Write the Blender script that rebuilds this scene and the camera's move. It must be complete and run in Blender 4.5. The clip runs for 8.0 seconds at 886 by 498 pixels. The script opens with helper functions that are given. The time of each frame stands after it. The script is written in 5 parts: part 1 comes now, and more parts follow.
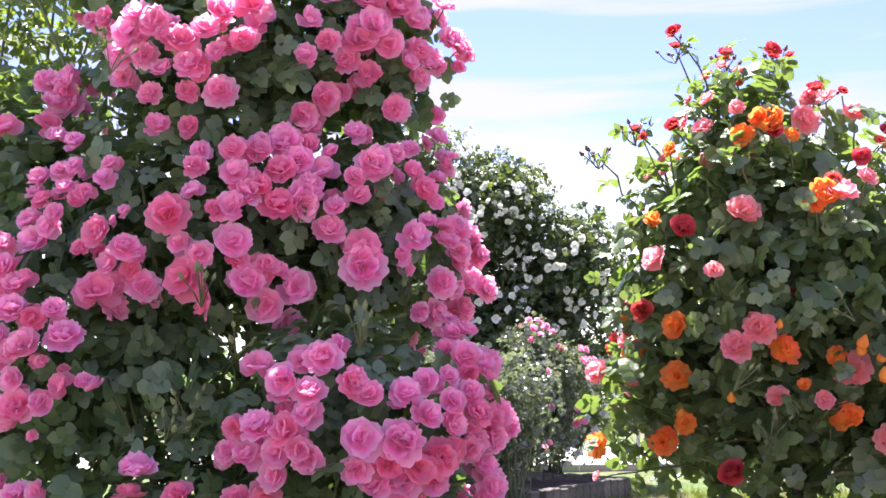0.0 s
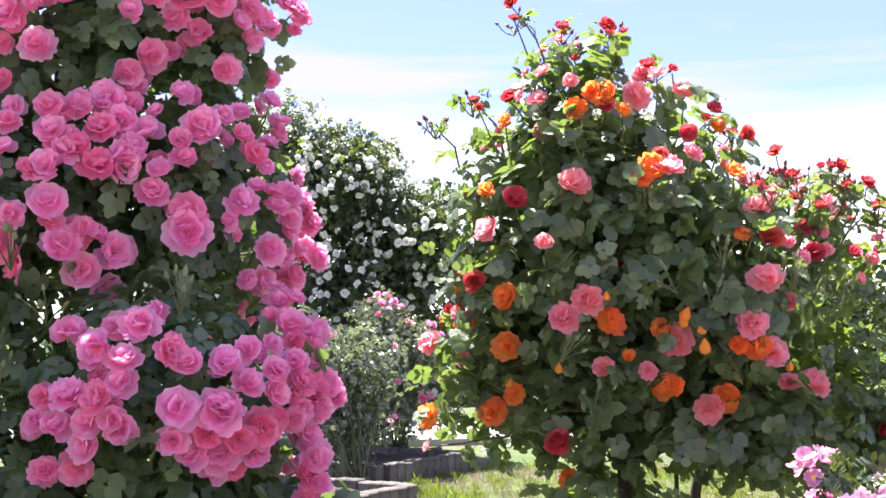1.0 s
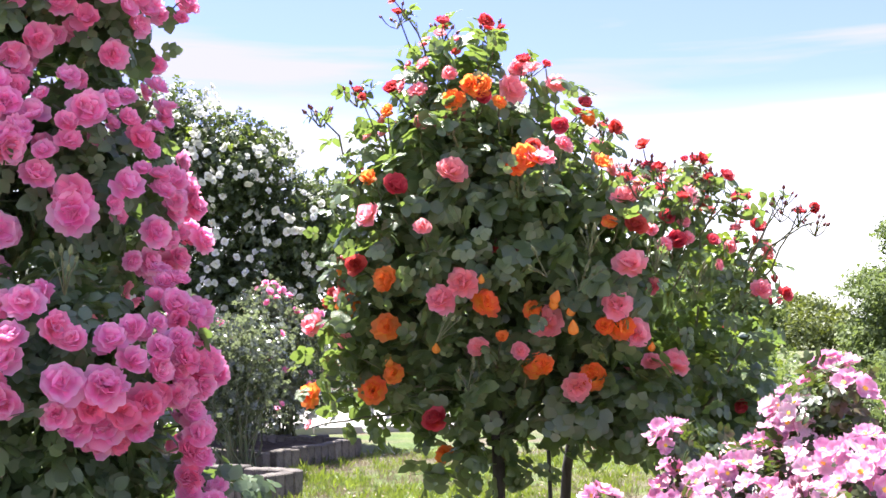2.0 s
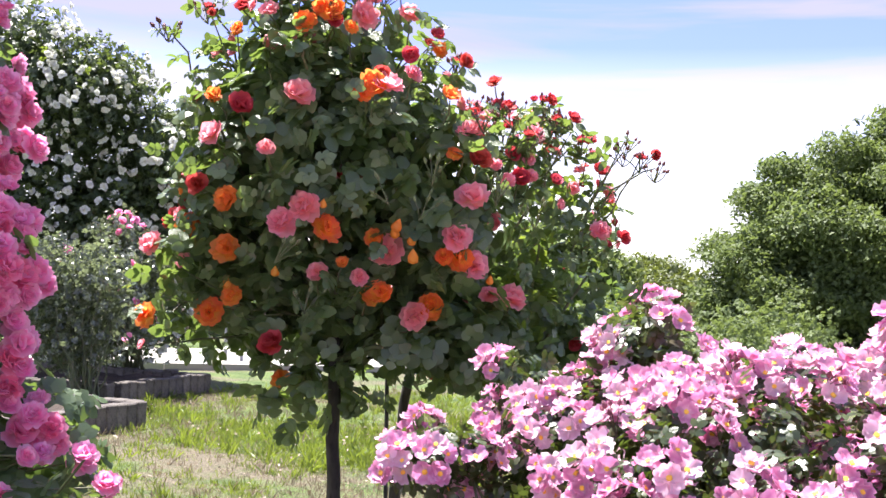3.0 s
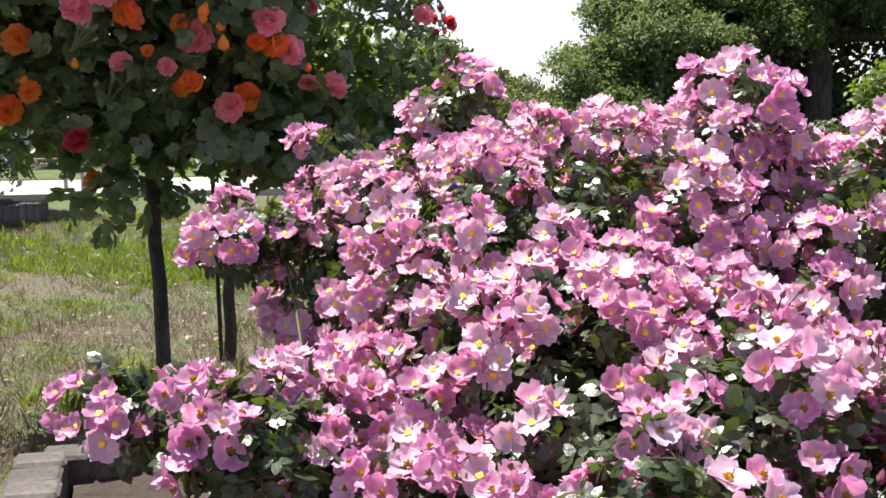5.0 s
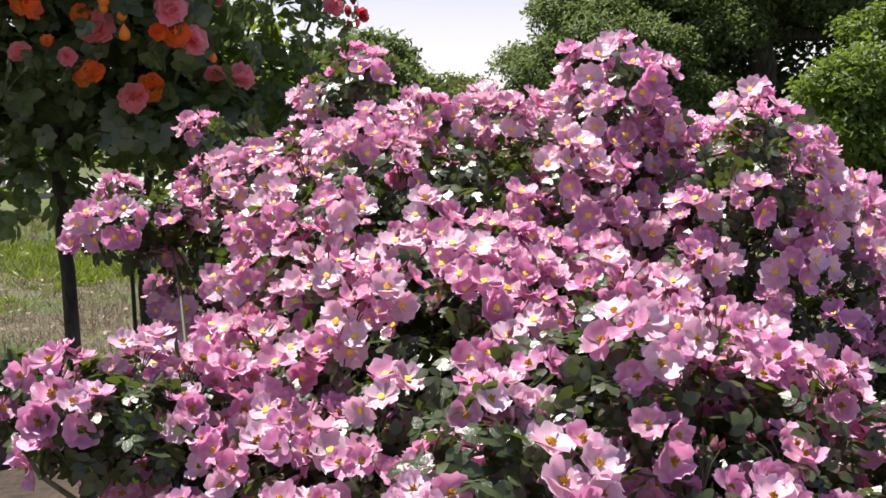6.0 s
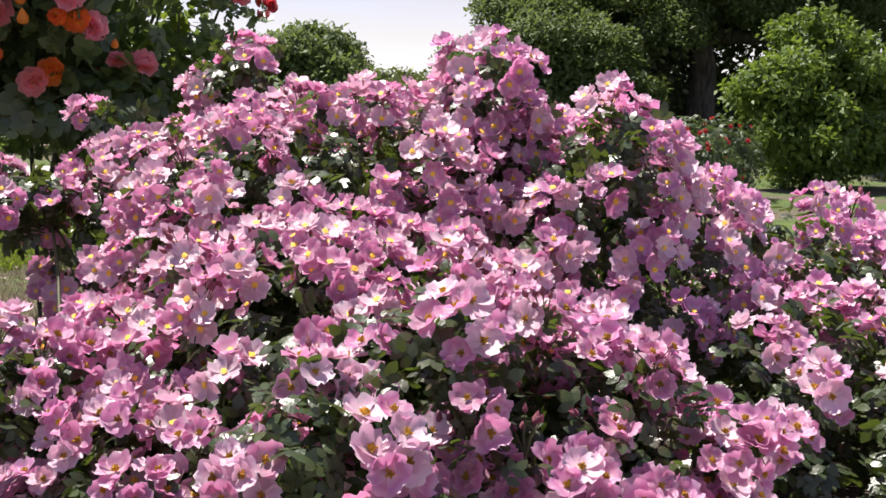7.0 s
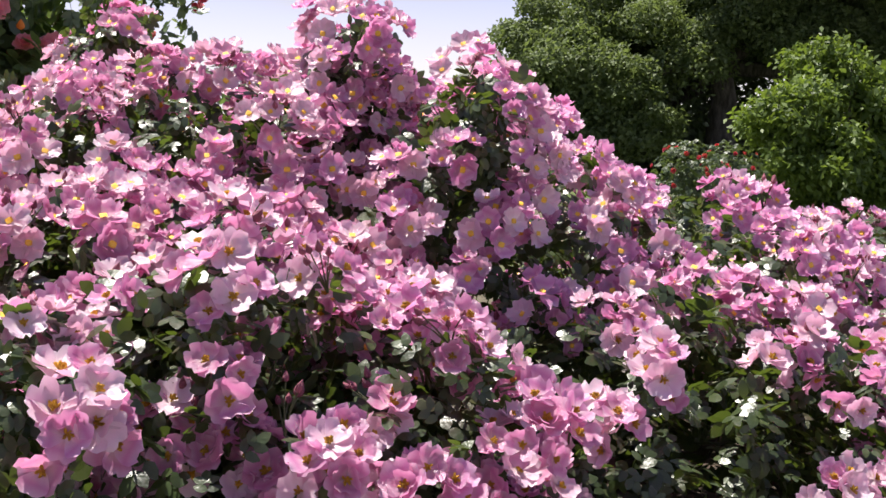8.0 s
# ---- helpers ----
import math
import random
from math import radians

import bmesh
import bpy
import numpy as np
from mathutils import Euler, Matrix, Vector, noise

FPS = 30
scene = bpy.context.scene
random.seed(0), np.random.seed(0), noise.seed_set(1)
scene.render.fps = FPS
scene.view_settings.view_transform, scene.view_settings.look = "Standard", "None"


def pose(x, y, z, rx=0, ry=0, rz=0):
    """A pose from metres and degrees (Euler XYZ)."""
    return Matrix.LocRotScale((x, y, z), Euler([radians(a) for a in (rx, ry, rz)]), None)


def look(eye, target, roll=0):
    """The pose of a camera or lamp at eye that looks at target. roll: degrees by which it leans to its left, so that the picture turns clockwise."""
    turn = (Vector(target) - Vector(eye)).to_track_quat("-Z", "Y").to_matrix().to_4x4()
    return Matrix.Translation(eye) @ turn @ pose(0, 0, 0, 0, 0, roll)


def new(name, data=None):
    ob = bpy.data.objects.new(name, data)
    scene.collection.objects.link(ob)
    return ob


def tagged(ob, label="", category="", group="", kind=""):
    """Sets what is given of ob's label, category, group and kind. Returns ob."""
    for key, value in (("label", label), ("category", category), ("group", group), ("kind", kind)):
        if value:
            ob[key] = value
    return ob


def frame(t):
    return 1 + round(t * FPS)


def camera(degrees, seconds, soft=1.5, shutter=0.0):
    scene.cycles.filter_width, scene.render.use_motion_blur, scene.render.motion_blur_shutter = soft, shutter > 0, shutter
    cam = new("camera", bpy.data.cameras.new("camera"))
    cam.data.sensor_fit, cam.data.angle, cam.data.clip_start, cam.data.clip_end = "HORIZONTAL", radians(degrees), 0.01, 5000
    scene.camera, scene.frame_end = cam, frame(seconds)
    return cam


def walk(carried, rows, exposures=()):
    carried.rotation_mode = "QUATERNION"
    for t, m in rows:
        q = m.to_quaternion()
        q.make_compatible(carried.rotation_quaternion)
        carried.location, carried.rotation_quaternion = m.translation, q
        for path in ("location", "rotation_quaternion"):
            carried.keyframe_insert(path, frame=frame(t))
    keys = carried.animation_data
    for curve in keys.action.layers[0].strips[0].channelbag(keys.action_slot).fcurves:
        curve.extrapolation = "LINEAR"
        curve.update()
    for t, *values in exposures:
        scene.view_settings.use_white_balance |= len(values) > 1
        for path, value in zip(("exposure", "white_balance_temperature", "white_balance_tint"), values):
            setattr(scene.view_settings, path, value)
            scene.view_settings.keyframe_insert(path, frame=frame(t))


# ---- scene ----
# ---- camera ----
cam = camera(42.8, 8.0, soft=1.55)
PATH = [
    (0, (0.116, 0.040, 1.126), (-0.016, 3.021, 1.437), -0.79),
    (0.5, (0.151, 0.063, 1.117), (0.208, 3.051, 1.382), 0.58),
    (1, (0.189, 0.087, 1.106), (0.433, 3.067, 1.352), -0.40),
    (1.2, (0.195, 0.084, 1.103), (0.528, 3.055, 1.354), -0.56),
    (2.3, (0.217, -0.078, 1.055), (0.828, 2.853, 1.252), 0.40),
    (2.5, (0.233, -0.080, 1.041), (0.922, 2.835, 1.215), 1.13),
    (3, (0.280, -0.063, 1.007), (1.151, 2.806, 1.104), 2.28),
    (3.5, (0.310, -0.046, 0.977), (1.339, 2.772, 0.966), 1.77),
    (4, (0.329, -0.042, 0.943), (1.468, 2.729, 0.800), 0.40),
    (4.5, (0.358, -0.036, 0.923), (1.548, 2.706, 0.668), 0.52),
    (4.7, (0.383, -0.019, 0.905), (1.587, 2.713, 0.605), 0.21),
    (5.8, (0.510, -0.085, 0.871), (1.771, 2.606, 0.458), 0.51),
    (6, (0.543, -0.106, 0.857), (1.864, 2.565, 0.506), -0.05),
    (6.5, (0.594, -0.128, 0.839), (2.062, 2.463, 0.471), -2.01),
    (7, (0.648, -0.232, 0.846), (2.092, 2.374, 0.485), 1.14),
    (7.5, (0.779, -0.290, 0.805), (2.180, 2.345, 0.493), 0.50),
    (8, (1.024, -0.238, 0.731), (2.400, 2.414, 0.457), 2.18),
]
walk(cam, [(t, look(eye, aim, roll)) for t, eye, aim, roll in PATH], [(0.0, 2.25, 6300, 15), (2.5, 2.1, 6300, 15), (3.5, 1.66, 6350, 14), (4.5, 1.33, 6400, 12), (6.0, 0.90, 6600, 11), (6.75, 0.83, 6600, 11), (7.5, 0.83, 6600, 11), (8.0, 0.90, 6600, 11)])

# ---- sky and sun ----
SUN_UP, SUN_SIDE = 69.0, 22.0      # degrees above the horizon; degrees to the left of straight ahead (+y)
world = bpy.data.worlds.new("sky")
scene.world = world
world.use_nodes = True
wn, wl = world.node_tree.nodes, world.node_tree.links
wn.clear()
sky = wn.new("ShaderNodeTexSky")
sky.sky_type, sky.sun_disc = "NISHITA", False
sky.sun_elevation, sky.sun_rotation = radians(SUN_UP), radians(-SUN_SIDE)
sky.air_density, sky.dust_density, sky.ozone_density = 1.0, 0.6, 3.0
coords = wn.new("ShaderNodeTexCoord")
tilt = wn.new("ShaderNodeMapping")
tilt.inputs["Rotation"].default_value = (radians(14), radians(-10), radians(25))
tilt.inputs["Scale"].default_value = (1.0, 1.6, 11.0)
streaks = wn.new("ShaderNodeTexNoise")
streaks.inputs["Scale"].default_value, streaks.inputs["Detail"].default_value = 2.3, 7.0
streaks.inputs["Roughness"].default_value, streaks.inputs["Distortion"].default_value = 0.52, 0.35
ramp = wn.new("ShaderNodeValToRGB")
ramp.color_ramp.elements[0].color = (0.14, 0.14, 0.14, 1)     # a thin veil everywhere
ramp.color_ramp.elements[0].position, ramp.color_ramp.elements[1].position = 0.43, 0.59
split = wn.new("ShaderNodeSeparateXYZ")
low = wn.new("ShaderNodeMapRange")     # the veil thickens towards the horizon
low.inputs["From Min"].default_value, low.inputs["From Max"].default_value = 0.04, 0.21
low.inputs["To Min"].default_value, low.inputs["To Max"].default_value = 0.95, 0.0
tint = wn.new("ShaderNodeMixRGB")
tint.blend_type = "MULTIPLY"
tint.inputs["Fac"].default_value = 1.0
tint.inputs["Color2"].default_value = (0.555, 0.53, 0.98, 1)
cloud = wn.new("ShaderNodeMixRGB")
cloud.inputs["Color2"].default_value = (2.25, 2.25, 2.9, 1)
haze = wn.new("ShaderNodeMixRGB")
haze.inputs["Color2"].default_value = (6.6, 6.5, 6.5, 1)
background = wn.new("ShaderNodeBackground")
background.inputs["Strength"].default_value = 0.092
out = wn.new("ShaderNodeOutputWorld")
wl.new(coords.outputs["Generated"], tilt.inputs["Vector"])
wl.new(tilt.outputs["Vector"], streaks.inputs["Vector"])
wl.new(streaks.outputs["Fac"], ramp.inputs["Fac"])
wl.new(coords.outputs["Generated"], split.inputs["Vector"])
wl.new(split.outputs["Z"], low.inputs["Value"])
wl.new(ramp.outputs["Color"], cloud.inputs["Fac"])
wl.new(low.outputs["Result"], haze.inputs["Fac"])
wl.new(cloud.outputs["Color"], haze.inputs["Color1"])
wl.new(sky.outputs["Color"], tint.inputs["Color1"])
wl.new(tint.outputs["Color"], cloud.inputs["Color1"])
wl.new(haze.outputs["Color"], background.inputs["Color"])
wl.new(background.outputs["Background"], out.inputs["Surface"])

sun_lamp = bpy.data.lights.new("sun", "SUN")
sun_lamp.energy, sun_lamp.angle, sun_lamp.color = 5.0, radians(0.53), (1.0, 0.955, 0.88)
sun_way = Vector((-math.sin(radians(SUN_SIDE)) * math.cos(radians(SUN_UP)), math.cos(radians(SUN_SIDE)) * math.cos(radians(SUN_UP)), math.sin(radians(SUN_UP))))
sun = new("sun", sun_lamp)
sun.matrix_world = look(sun_way * 30, (0, 0, 0))


# ---- materials ----
def material(name):
    mat = bpy.data.materials.new(name)
    mat.use_nodes = True
    tree = mat.node_tree
    tree.nodes.clear()
    return mat, tree.nodes, tree.links


def mix_colour(nodes, links, fac, a, b):
    node = nodes.new("ShaderNodeMixRGB")
    for socket, value in (("Fac", fac), ("Color1", a), ("Color2", b)):
        if isinstance(value, (tuple, float, int)):
            node.inputs[socket].default_value = (*value, 1) if isinstance(value, tuple) else value
        else:
            links.new(value, node.inputs[socket])
    return node.outputs["Color"]


def noise_of(nodes, links, scale, detail=4.0, coords="Object", stretch=None):
    place = nodes.new("ShaderNodeTexCoord")
    source = place.outputs[coords]
    if stretch:
        mapping = nodes.new("ShaderNodeMapping")
        mapping.inputs["Scale"].default_value = stretch
        links.new(source, mapping.inputs["Vector"])
        source = mapping.outputs["Vector"]
    grain = nodes.new("ShaderNodeTexNoise")
    grain.inputs["Scale"].default_value, grain.inputs["Detail"].default_value = scale, detail
    links.new(source, grain.inputs["Vector"])
    return grain.outputs["Fac"]


def ramp_of(nodes, links, fac, lo, hi):
    node = nodes.new("ShaderNodeMapRange")
    node.inputs["From Min"].default_value, node.inputs["From Max"].default_value = lo, hi
    links.new(fac, node.inputs["Value"])
    return node.outputs["Result"]


def thin_surface(nodes, links, colour, through_colour, share, roughness, specular, bump=None):
    """A leaf or petal: gloss and colour in front, and light that comes through from behind."""
    front = nodes.new("ShaderNodeBsdfPrincipled")
    links.new(colour, front.inputs["Base Color"])
    front.inputs["Roughness"].default_value = roughness
    front.inputs["Specular IOR Level"].default_value = specular
    back = nodes.new("ShaderNodeBsdfTranslucent")
    links.new(through_colour, back.inputs["Color"])
    if bump is not None:
        bumped = nodes.new("ShaderNodeBump")
        bumped.inputs["Strength"].default_value, bumped.inputs["Distance"].default_value = 0.5, 0.002
        links.new(bump, bumped.inputs["Height"])
        links.new(bumped.outputs["Normal"], front.inputs["Normal"])
    both = nodes.new("ShaderNodeMixShader")
    both.inputs["Fac"].default_value = share
    links.new(front.outputs[0], both.inputs[1])
    links.new(back.outputs[0], both.inputs[2])
    end = nodes.new("ShaderNodeOutputMaterial")
    links.new(both.outputs[0], end.inputs["Surface"])


def leaf_material(name, dark, light, lit, roughness=0.38, share=0.3, specular=0.5, old=None):
    mat, nodes, links = material(name)
    geometry, info = nodes.new("ShaderNodeNewGeometry"), nodes.new("ShaderNodeObjectInfo")
    vary = nodes.new("ShaderNodeMath")
    vary.operation = "ADD"
    links.new(geometry.outputs["Random Per Island"], vary.inputs[0])
    links.new(info.outputs["Random"], vary.inputs[1])
    part_of = nodes.new("ShaderNodeMath")
    part_of.operation = "FRACT"
    links.new(vary.outputs[0], part_of.inputs[0])
    colour = mix_colour(nodes, links, part_of.outputs[0], dark, light)
    # the midrib and side veins run paler
    uv = nodes.new("ShaderNodeUVMap")
    split_uv = nodes.new("ShaderNodeSeparateXYZ")
    links.new(uv.outputs["UV"], split_uv.inputs["Vector"])
    rib = ramp_of(nodes, links, split_uv.outputs["X"], 0.14, 0.0)
    colour = mix_colour(nodes, links, 0.0, colour, light)
    rib_mix = colour.node
    half = nodes.new("ShaderNodeMath")
    half.operation, half.use_clamp = "MULTIPLY", True
    half.inputs[1].default_value = 0.5
    links.new(rib, half.inputs[0])
    links.new(half.outputs[0], rib_mix.inputs["Fac"])
    stain = ramp_of(nodes, links, noise_of(nodes, links, 9.0), 0.55, 0.75)
    if old:
        colour = mix_colour(nodes, links, stain, colour, old)
    through_colour = mix_colour(nodes, links, 0.75, colour, lit)
    thin_surface(nodes, links, colour, through_colour, share, roughness, specular, noise_of(nodes, links, 160.0, 2.0))
    return mat


def petal_material(name, heart, body, rim, lit, share=0.35, spread=0.12, roughness=0.55, edge=0.55, middle=0.5, gloss=0.4, deep=None):
    """heart, body, rim: the petal's colour from its base to its edge. Pink and lilac rims are paled to stand for sunlit
    edges.
    """
    mat, nodes, links = material(name)
    uv = nodes.new("ShaderNodeUVMap")
    split_uv = nodes.new("ShaderNodeSeparateXYZ")
    links.new(uv.outputs["UV"], split_uv.inputs["Vector"])
    colour = mix_colour(nodes, links, ramp_of(nodes, links, split_uv.outputs["Y"], 0.08, middle), heart, body)
    colour = mix_colour(nodes, links, ramp_of(nodes, links, split_uv.outputs["Y"], edge, 1.05), colour, rim)
    info, geometry = nodes.new("ShaderNodeObjectInfo"), nodes.new("ShaderNodeNewGeometry")
    if deep:     # some flowers open darker than others
        colour = mix_colour(nodes, links, ramp_of(nodes, links, info.outputs["Random"], 0.55, 1.25), colour, deep)
    turn = nodes.new("ShaderNodeHueSaturation")
    hue = nodes.new("ShaderNodeMapRange")
    hue.inputs["To Min"].default_value, hue.inputs["To Max"].default_value = 0.5 - spread * 0.10, 0.5 + spread * 0.08
    links.new(info.outputs["Random"], hue.inputs["Value"])
    value = nodes.new("ShaderNodeMapRange")
    value.inputs["To Min"].default_value, value.inputs["To Max"].default_value = 1.0 - spread, 1.0 + spread
    links.new(geometry.outputs["Random Per Island"], value.inputs["Value"])
    links.new(hue.outputs["Result"], turn.inputs["Hue"])
    links.new(value.outputs["Result"], turn.inputs["Value"])
    links.new(colour, turn.inputs["Color"])
    veins = noise_of(nodes, links, 6.0, 3.0, "UV", (9.0, 0.6, 1.0))
    tinted = mix_colour(nodes, links, ramp_of(nodes, links, veins, 0.3, 1.3), turn.outputs["Color"], body)
    through_colour = mix_colour(nodes, links, 0.7, tinted, lit)
    thin_surface(nodes, links, tinted, through_colour, share, roughness, gloss, veins)
    return mat


def rough_material(name, a, b, scale, roughness=0.9, bump=0.6, depth=0.01, fine=60.0, stretch=None, third=None):
    mat, nodes, links = material(name)
    wide = ramp_of(nodes, links, noise_of(nodes, links, scale, 5.0, stretch=stretch), 0.35, 0.65)
    colour = mix_colour(nodes, links, wide, a, b)
    grain = noise_of(nodes, links, fine, 6.0, stretch=stretch)
    colour = mix_colour(nodes, links, ramp_of(nodes, links, grain, 0.5, 0.8), colour, third or tuple(0.55 * c for c in a))
    info = nodes.new("ShaderNodeObjectInfo")
    vary = nodes.new("ShaderNodeHueSaturation")
    value = nodes.new("ShaderNodeMapRange")
    value.inputs["To Min"].default_value, value.inputs["To Max"].default_value = 0.78, 1.22
    links.new(info.outputs["Random"], value.inputs["Value"])
    links.new(value.outputs["Result"], vary.inputs["Value"])
    links.new(colour, vary.inputs["Color"])
    shader = nodes.new("ShaderNodeBsdfPrincipled")
    shader.inputs["Roughness"].default_value = roughness
    links.new(vary.outputs["Color"], shader.inputs["Base Color"])
    bumped = nodes.new("ShaderNodeBump")
    bumped.inputs["Strength"].default_value, bumped.inputs["Distance"].default_value = bump, depth
    links.new(grain, bumped.inputs["Height"])
    links.new(bumped.outputs["Normal"], shader.inputs["Normal"])
    end = nodes.new("ShaderNodeOutputMaterial")
    links.new(shader.outputs[0], end.inputs["Surface"])
    return mat


LEAF_DARK = leaf_material("rose leaf", (0.056, 0.098, 0.052), (0.135, 0.192, 0.098), (0.28, 0.42, 0.06), roughness=0.46, specular=0.65)
LEAF_ORANGE = leaf_material("orange rose leaf", (0.052, 0.090, 0.042), (0.142, 0.194, 0.086), (0.29, 0.42, 0.06), share=0.34, roughness=0.36, specular=0.75)
# shrub rose leaf: green darkened to stand in for the shade between trusses
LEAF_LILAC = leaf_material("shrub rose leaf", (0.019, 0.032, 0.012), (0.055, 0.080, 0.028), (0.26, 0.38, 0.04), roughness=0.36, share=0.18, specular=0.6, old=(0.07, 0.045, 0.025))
LEAF_BACK = leaf_material("yellowish rose leaf", (0.036, 0.060, 0.022), (0.100, 0.145, 0.040), (0.36, 0.48, 0.05), share=0.36)
LEAF_WHITE = leaf_material("rambler leaf", (0.032, 0.052, 0.022), (0.086, 0.118, 0.050), (0.26, 0.36, 0.07), roughness=0.45, share=0.2)
LEAF_PALE = leaf_material("grey green leaf", (0.056, 0.070, 0.048), (0.165, 0.185, 0.135), (0.34, 0.42, 0.18), roughness=0.18, specular=1.0)
LEAF_TREE = leaf_material("tree leaf", (0.044, 0.072, 0.022), (0.150, 0.196, 0.072), (0.32, 0.42, 0.10), roughness=0.6, share=0.28, specular=0.3)
LEAF_FAR = leaf_material("far tree leaf", (0.060, 0.085, 0.025), (0.130, 0.160, 0.045), (0.30, 0.36, 0.05), roughness=0.5, share=0.25)
LEAF_BRIGHT = leaf_material("fresh green leaf", (0.042, 0.076, 0.015), (0.155, 0.220, 0.050), (0.32, 0.45, 0.05), roughness=0.5, share=0.3, specular=0.3)
# near-white rim colour paints the sun on the pink petals' edges
PETAL_PINK = petal_material("pink petal", (0.98, 0.68, 0.77), (0.93, 0.26, 0.56), (1.0, 0.78, 0.89), (1.0, 0.42, 0.66), share=0.58, edge=0.5, spread=0.26, gloss=0.6, deep=(0.82, 0.11, 0.33))
PETAL_ORANGE = petal_material("orange petal", (1.0, 0.78, 0.14), (0.97, 0.38, 0.055), (0.92, 0.17, 0.11), (1.0, 0.42, 0.08), share=0.58, spread=0.22, edge=0.45, middle=0.85, deep=(0.92, 0.16, 0.10))
PETAL_RED = petal_material("red petal", (0.66, 0.15, 0.07), (0.54, 0.050, 0.065), (0.60, 0.10, 0.12), (0.80, 0.10, 0.10), share=0.45, spread=0.28)
PETAL_CORAL = petal_material("coral pink petal", (0.97, 0.58, 0.28), (0.91, 0.33, 0.38), (0.95, 0.48, 0.56), (1.0, 0.44, 0.46), share=0.56, spread=0.22)
# pale rims of both lilac petals stand in for sunlit highlights
PETAL_LILAC = petal_material("lilac pink petal", (0.95, 0.84, 0.86), (0.60, 0.228, 0.430), (0.90, 0.66, 0.785), (0.80, 0.235, 0.50), share=0.45, spread=0.28, roughness=0.30, edge=0.56, middle=0.6, gloss=0.8)
PETAL_FADED = petal_material("faded lilac petal", (0.97, 0.93, 0.91), (0.75, 0.46, 0.60), (0.94, 0.81, 0.87), (0.82, 0.36, 0.55), share=0.38, spread=0.18, roughness=0.28, edge=0.45, middle=0.7, gloss=0.9)
PETAL_WHITE = petal_material("white petal", (0.80, 0.78, 0.60), (0.82, 0.82, 0.78), (0.84, 0.84, 0.82), (0.85, 0.85, 0.75), share=0.3, spread=0.04)
STAMEN = rough_material("yellow stamens", (0.82, 0.42, 0.03), (0.88, 0.55, 0.08), 300, 0.7, third=(0.7, 0.30, 0.02))
BUD_GREEN = rough_material("green bud", (0.16, 0.22, 0.08), (0.24, 0.26, 0.12), 120, 0.6, third=(0.12, 0.07, 0.05))
BUD_RED = rough_material("reddish bud", (0.17, 0.06, 0.05), (0.26, 0.09, 0.08), 120, 0.6)
BUD_PINK = rough_material("rosy bud", (0.30, 0.06, 0.10), (0.42, 0.12, 0.18), 120, 0.6, third=(0.14, 0.09, 0.05))
CANE = rough_material("green cane", (0.075, 0.105, 0.035), (0.12, 0.11, 0.055), 25, 0.6, depth=0.002)
BARK = rough_material("grey brown bark", (0.040, 0.034, 0.028), (0.125, 0.112, 0.098), 14, 0.95, depth=0.012, fine=70, stretch=(1, 1, 0.25))
SOIL = rough_material("dark soil", (0.045, 0.033, 0.024), (0.085, 0.062, 0.042), 5, 1.0, depth=0.03, fine=40)
BRICK = rough_material("weathered edging block", (0.095, 0.084, 0.072), (0.19, 0.168, 0.142), 9, 0.95, depth=0.006, fine=80)
PAVING = rough_material("far path paving", (0.30, 0.28, 0.26), (0.36, 0.34, 0.31), 1.5, 0.9, depth=0.004, fine=90, third=(0.26, 0.24, 0.22))
# pale so that the unseen path throws light up at the roses
CONCRETE = rough_material("pale bounce gravel", (0.33, 0.29, 0.245), (0.42, 0.375, 0.32), 2.5, 0.95, depth=0.008, fine=120, third=(0.25, 0.22, 0.18))
STEEL = rough_material("galvanised steel", (0.30, 0.31, 0.32), (0.42, 0.43, 0.44), 12, 0.45, bump=0.1)
WOOD = rough_material("weathered wood", (0.16, 0.115, 0.085), (0.24, 0.18, 0.14), 8, 0.85, depth=0.004, stretch=(1, 1, 0.1))
DARK_STAKE = rough_material("dark stake", (0.018, 0.018, 0.018), (0.035, 0.032, 0.03), 20, 0.6)


